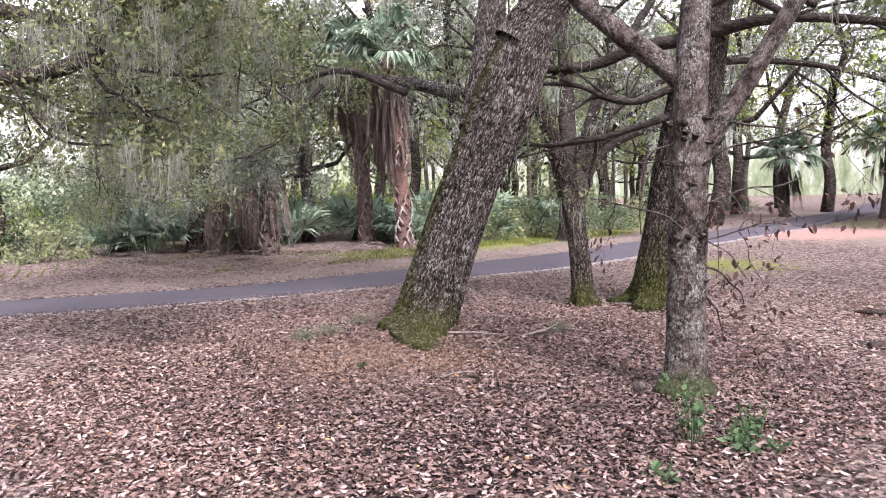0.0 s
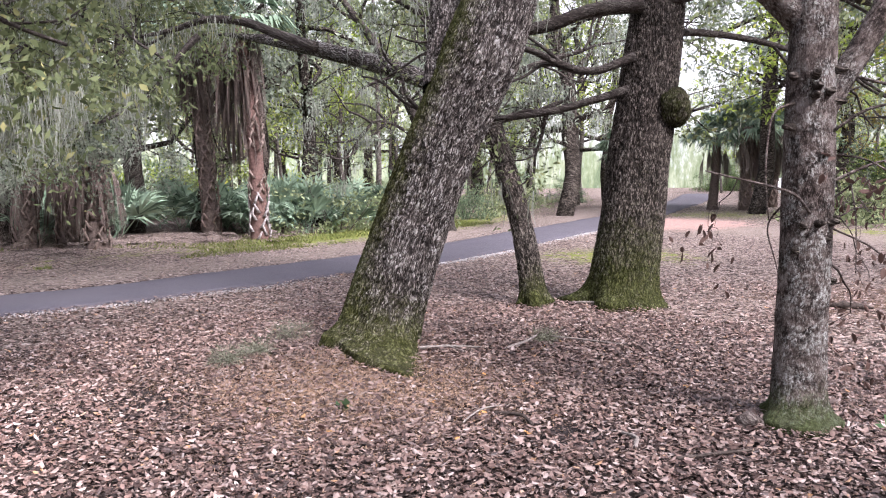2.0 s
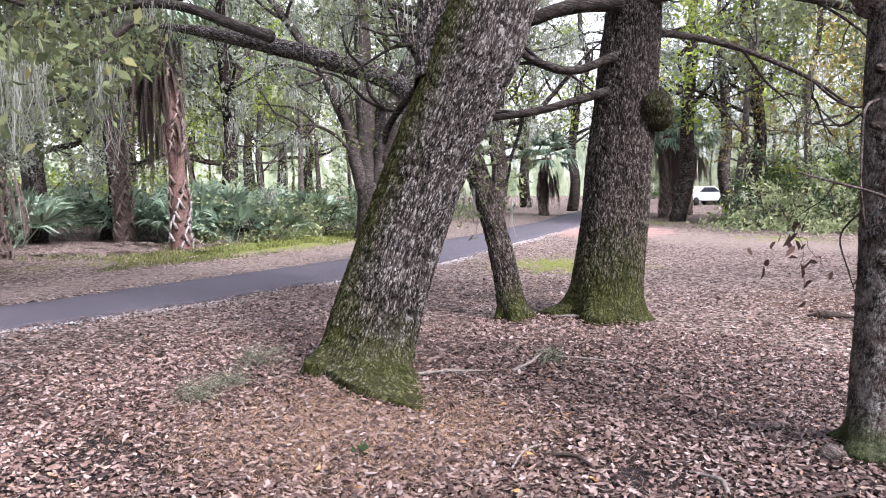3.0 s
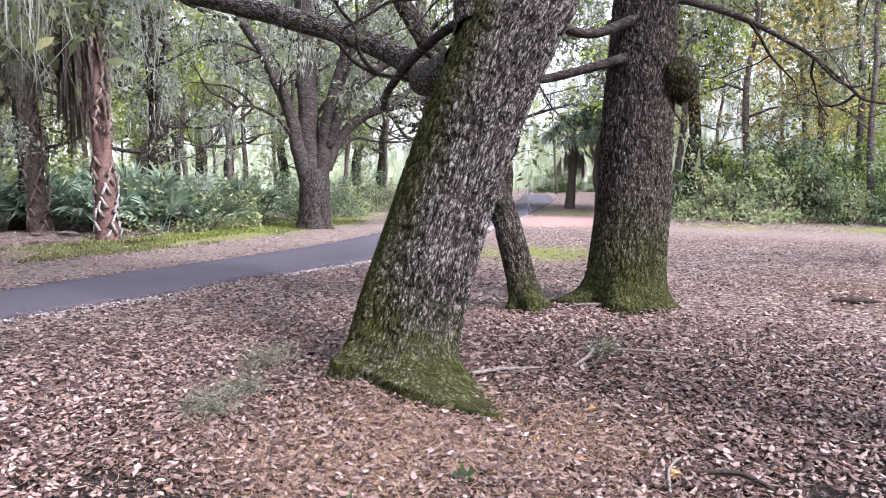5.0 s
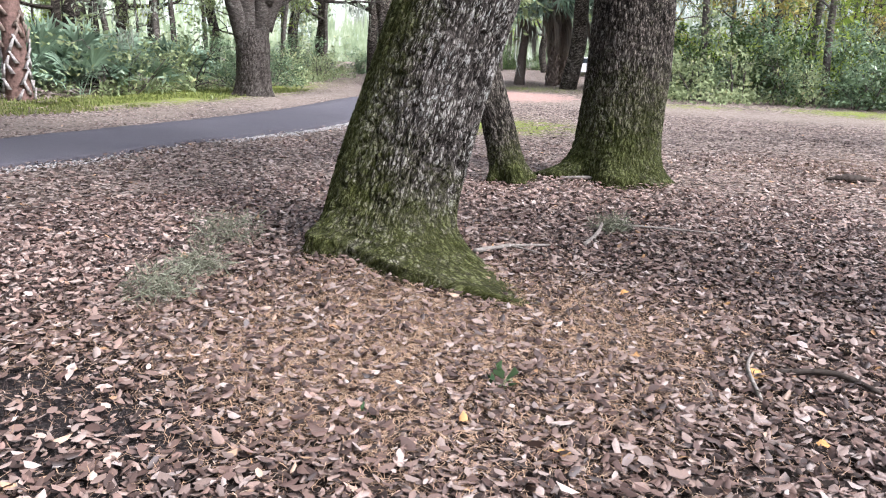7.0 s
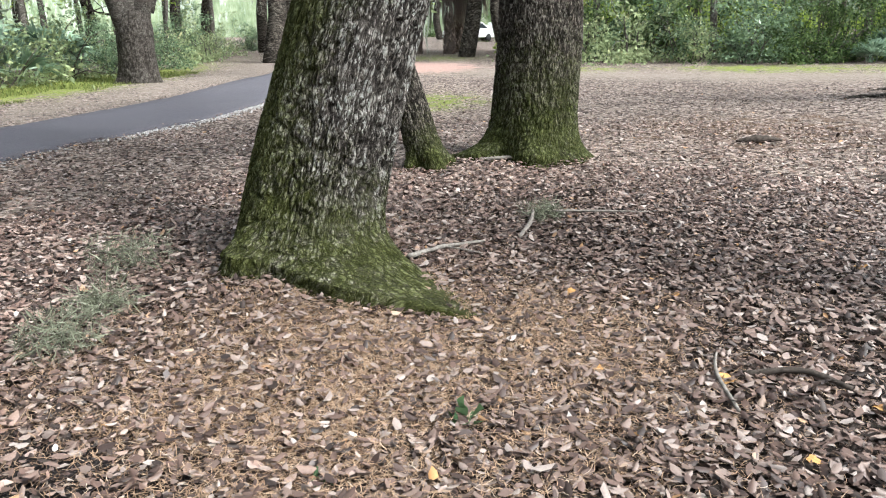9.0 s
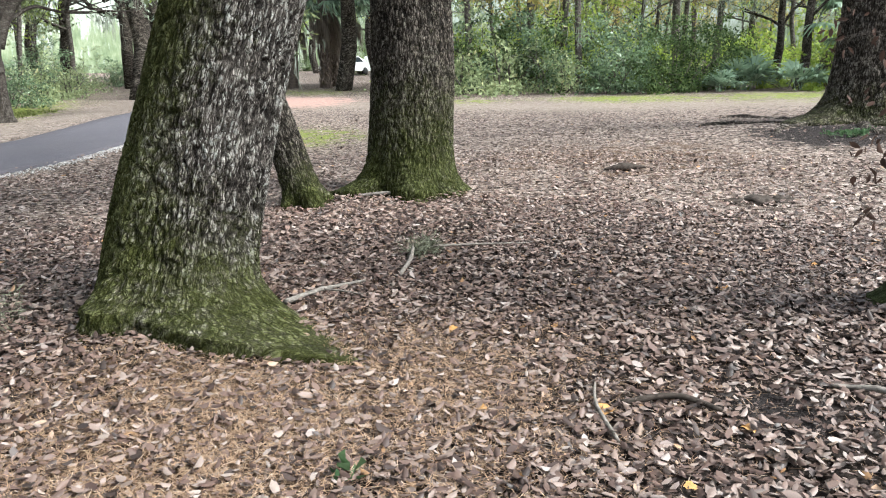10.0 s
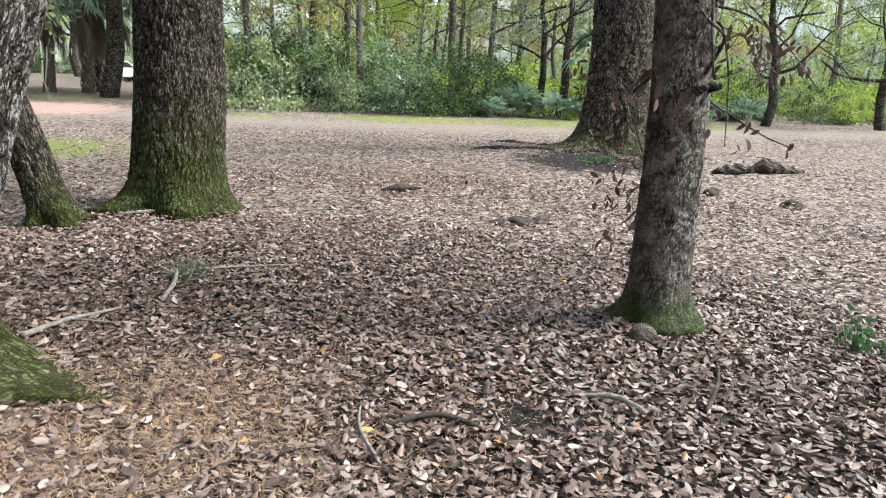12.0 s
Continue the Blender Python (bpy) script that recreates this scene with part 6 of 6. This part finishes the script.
stick([(1.8, 9.45, 0.0), (2.05, 9.3, 0.01), (2.25, 9.25, 0.0)], [0.018, 0.02, 0.012], "broken pale branch piece on the litter")
stick([(5.2, 9.2, 0), (5.45, 9.08, 0.02), (5.75, 9.0, 0.0)], [0.015, 0.05, 0.015], "short dark fallen branch on litter", DARK_STICK)
stick([(4.6, 5.1, 0), (5.3, 5.3, 0.01), (6.1, 5.5, 0)], [0.02, 0.025, 0.012], "long thin fallen branch on litter", DARK_STICK)
stick([(0.3, 4.75, 0.0), (0.48, 4.62, 0.02), (0.55, 4.45, 0.0)], [0.014, 0.014, 0.01], "curved brown twig in the leaves", DARK_STICK)
stick([(1.15, 3.95, 0.0), (1.2, 4.12, 0.015), (1.12, 4.3, 0.0)], [0.016, 0.014, 0.008], "pale twig standing out of the litter")
stick([(0.05, 4.55, 0.0), (0.2, 4.8, 0.02), (0.42, 5.0, 0.0)], [0.008, 0.008, 0.004], "thin straw-coloured twig on litter")
stick([(1.35, 3.75, 0.0), (1.65, 3.8, 0.01), (2.0, 3.9, 0.0)], [0.012, 0.011, 0.006], "thin dark twig on leaf litter", DARK_STICK)
stick([(10.7, 6.75, -0.02), (11.0, 6.5, -0.03), (11.3, 6.4, -0.05), (11.7, 6.15, 0.0), (12.0, 6.0, -0.06), (12.5, 5.75, -0.02)], [0.05, 0.1, 0.09, 0.12, 0.1, 0.04], "rotting log lying in the leaves", DARK_STICK, name="rotting_log", category="log")


def blob(x, y, r, flat, seed, material, name, label, category, z=0.0):
    u, v = np.meshgrid(np.linspace(0, 2 * math.pi, 28, endpoint=False), np.linspace(0.05, math.pi - 0.05, 18), indexing="ij")
    rr = r * (0.75 + 0.5 * value_noise(u / (2 * math.pi) * 6, v * 2.5, seed, 6)) + r * 0.12 * value_noise(u / (2 * math.pi) * 18, v * 7, seed + 1, 18)
    V = np.stack([rr * np.cos(u) * np.sin(v), rr * np.sin(u) * np.sin(v) * 0.8, flat * rr * np.cos(v)], -1)
    i, j = np.meshgrid(np.arange(28), np.arange(17), indexing="ij")
    F = np.stack([i * 18 + j, i * 18 + j + 1, (i + 1) % 28 * 18 + j + 1, (i + 1) % 28 * 18 + j], -1).reshape(-1, 4)
    ob = new(name, np_mesh(name, V, F, material))
    ob.location = (x, y, ground_at(x, y) + z)
    return tagged(ob, label, category)


blob(8.6, 6.1, 0.16, 0.55, 5, DARK_STICK, "stone", "dark weathered stone in the leaf litter", "stone")
blob(8.4, 5.0, 0.17, 0.5, 6, DARK_STICK, "stone", "dark weathered stone in the leaf litter", "stone")
for dx, dy, r in ((0, 0, 0.17), (0.22, -0.1, 0.13), (-0.2, 0.12, 0.11)):
    blob(4.85 + dx, 6.9 + dy, r, 0.35, 7 + dx, DARK_STICK, "root_hump", "dark weathered root hump half buried in leaves", "root")


def moss_tuft(x, y, r, seed, label="grey-green tuft of fallen moss"):
    g = np.random.default_rng(seed)
    ob = thing("moss_tuft", x, y, ground_at(x, y), label, "moss", "fallen moss tufts")
    m = 700
    V, F = leaf_cloud(np.array([[0, 0, 0.035 + r * 0.3]]), m, r, 0.08, g, 0.06, 0.3, 0.5)
    V[:, 2] = np.maximum(V[:, 2], 0.005)
    part("tangle", np_mesh("tangle", V, F, TUFT, False), ob, kind="stuff")


moss_tuft(1.09, 7.31, 0.15, 1)
moss_tuft(-1.95, 6.75, 0.18, 3, "greenish tuft of moss and sprouts beside the oak")
moss_tuft(-2.16, 6.38, 0.2, 4)
moss_tuft(-1.75, 7.5, 0.26, 5, "greenish tuft of moss and sprouts beside the oak")


def herb(x, y, height, n, leaf, seed, label, spread=0.12):
    g = np.random.default_rng(seed)
    ob = thing("green_herb", x, y, ground_at(x, y), label, "plant")
    stems, cents = [], []
    for k in range(n):
        a = g.random() * 6.28
        q = np.array([math.cos(a) * spread * g.random(), math.sin(a) * spread * g.random(), height * g.uniform(0.5, 1.0)])
        stems.append(tube([(q[0] * 0.3, q[1] * 0.3, -0.02), (q[0] * 0.6, q[1] * 0.6, q[2] * 0.5), tuple(q)], [0.005, 0.004, 0.003], 4, 8))
        cents += [q, q * np.array([0.8, 0.8, 0.7]), q * np.array([0.7, 0.7, 0.45])]
    part("stems", np_mesh("stems", *joined(stems), HERB_LEAF), ob, kind="stuff")
    part("leaves", np_mesh("leaves", *leaf_cloud(np.array(cents), 5, 0.05, leaf, g, 0.6, 0.1), HERB_LEAF, False), ob)


herb(2.38, 3.02, 0.5, 8, 0.055, 1, "bright green leafy weed near the slim tree", 0.16)
herb(2.82, 3.02, 0.1, 12, 0.06, 2, "low green ground vine in the leaves", 0.26)
herb(2.15, 2.3, 0.06, 4, 0.05, 3, "small green sprouts in the litter", 0.2)
herb(-0.87, 5.01, 0.03, 1, 0.08, 4, "single bright green seedling in the duff", 0.05)
herb(-1.45, 4.95, 0.02, 1, 0.05, 5, "small dull green seedling in duff", 0.05)
herb(10.3, 8.6, 0.08, 16, 0.06, 6, "low green weeds on the root mound", 0.7)
herb(2.85, 3.4, 0.2, 5, 0.055, 7, "green leafy sprig in the litter", 0.15)


def lobed_leaf(name, material):
    k = 14
    a = np.linspace(0, 2 * math.pi, k, endpoint=False)
    r = np.where(np.arange(k) % 2 == 0, 0.056, 0.043) * (1 + 0.25 * np.cos(a))
    V = np.vstack([np.stack([r * np.cos(a), r * np.sin(a), 0.012 * np.cos(2 * a) + 0.006], 1), [[0, 0, 0]]])
    F = np.array([[i, (i + 1) % k, k] for i in range(k)])
    return np_mesh(name, V, F, material, False)


leaf_meshes = [lobed_leaf("broad_leaf", YELLOW_LEAF), lobed_leaf("broad_leaf", TAN_LEAF)]
spots = [(-0.16, 5.1), (0.22, 4.75), (0.9, 6.2), (1.35, 5.9), (0.5, 4.3), (1.7, 6.4), (1.05, 7.0), (2.0, 5.4), (2.6, 6.0), (-0.4, 4.6), (0.0, 4.2), (3.0, 7.0), (0.75, 5.6), (-0.9, 4.4), (1.6, 7.6), (2.9, 5.3), (0.3, 5.9), (-1.6, 4.4)]
for k, (x, y) in enumerate(spots):
    ob = new("fallen_leaf", leaf_meshes[k % 3 == 2])
    ob.matrix_basis = pose(x, y, ground_at(x, y) + 0.035, rng.normal() * 14, rng.normal() * 14, rng.uniform(0, 360)) @ Matrix.Scale(rng.uniform(0.45, 0.75), 4)
    tagged(ob, "broad tan fallen leaf on the litter" if k % 3 == 2 else "broad yellow-orange fallen leaf on the litter", "leaf", "broad fallen leaves")


# palm debris beside the path
def debris(x, y, seed):
    g = np.random.default_rng(seed)
    ob = thing("palm_debris", x, y, ground_at(x, y), "heap of dry fallen palm fronds and boots", "palm debris", "fallen palm debris")
    for k in range(4):
        a = g.random() * 6.28
        V, F = fan_blades((g.normal() * 0.25, g.normal() * 0.25, 0.08 + 0.03 * k), (math.cos(a), math.sin(a), 0.12), g.uniform(0.7, 1.1), g, 12, 1.6, 0.15)
        V[:, 2] = np.maximum(V[:, 2], 0.01)
        part("frond", np_mesh("frond", V, F, DEAD_FROND, False), ob)


for k, (x, y) in enumerate([(-5.2, 21.2), (-6.3, 20.9), (-8.0, 20.2), (-9.4, 18.2), (-11.0, 17.4), (-12.4, 16.2), (-4.6, 21.6), (-7.2, 21.8)]):
    debris(x, y, 200 + k)


# ---- parked car beyond the bend ----
def parked_car(x, y, turn):
    car = thing("parked_car", x, y, ground_at(x, y), "white parked car far off among the trees", "car", "", "", turn)
    prof = [(-2.1, 0.35), (-2.15, 0.75), (-1.9, 0.95), (-1.2, 1.0), (-0.6, 1.45), (0.7, 1.48), (1.4, 1.0), (2.1, 0.88), (2.2, 0.5), (2.1, 0.32)]
    bm = bmesh.new()
    l, r = [bm.verts.new((px, -0.85, pz)) for px, pz in prof], [bm.verts.new((px, 0.85, pz)) for px, pz in prof]
    bm.faces.new(l)
    bm.faces.new(r[::-1])
    for k in range(len(prof)):
        q = (k + 1) % len(prof)
        bm.faces.new((l[q], l[k], r[k], r[q]))
    bmesh.ops.bevel(bm, geom=list(bm.edges), offset=0.06, segments=2, affect="EDGES")
    me = bpy.data.meshes.new("body")
    bm.to_mesh(me)
    bm.free()
    me.materials.append(CAR_PAINT)
    part("body", me, car)
    for s in (-1, 1):
        V = np.array([(-1.0, 0.88 * s, 1.03), (1.2, 0.88 * s, 1.03), (0.62, 0.87 * s, 1.38), (-0.52, 0.87 * s, 1.38)])
        part("side_window", np_mesh("side_window", V, [[0, 1, 2, 3]], CAR_GLASS, False), car)
        for wx in (-1.35, 1.35):
            pts = [(wx, 0.74 * s, 0.32), (wx, 0.8 * s, 0.32), (wx, 0.88 * s, 0.32)]
            part("wheel", np_mesh("wheel", *tube(pts, [0.32, 0.32, 0.3], 20, 6, 0), TYRE), car)


parked_car(27.2, 55.0, 20)
parked_car(31.0, 56.5, 25)
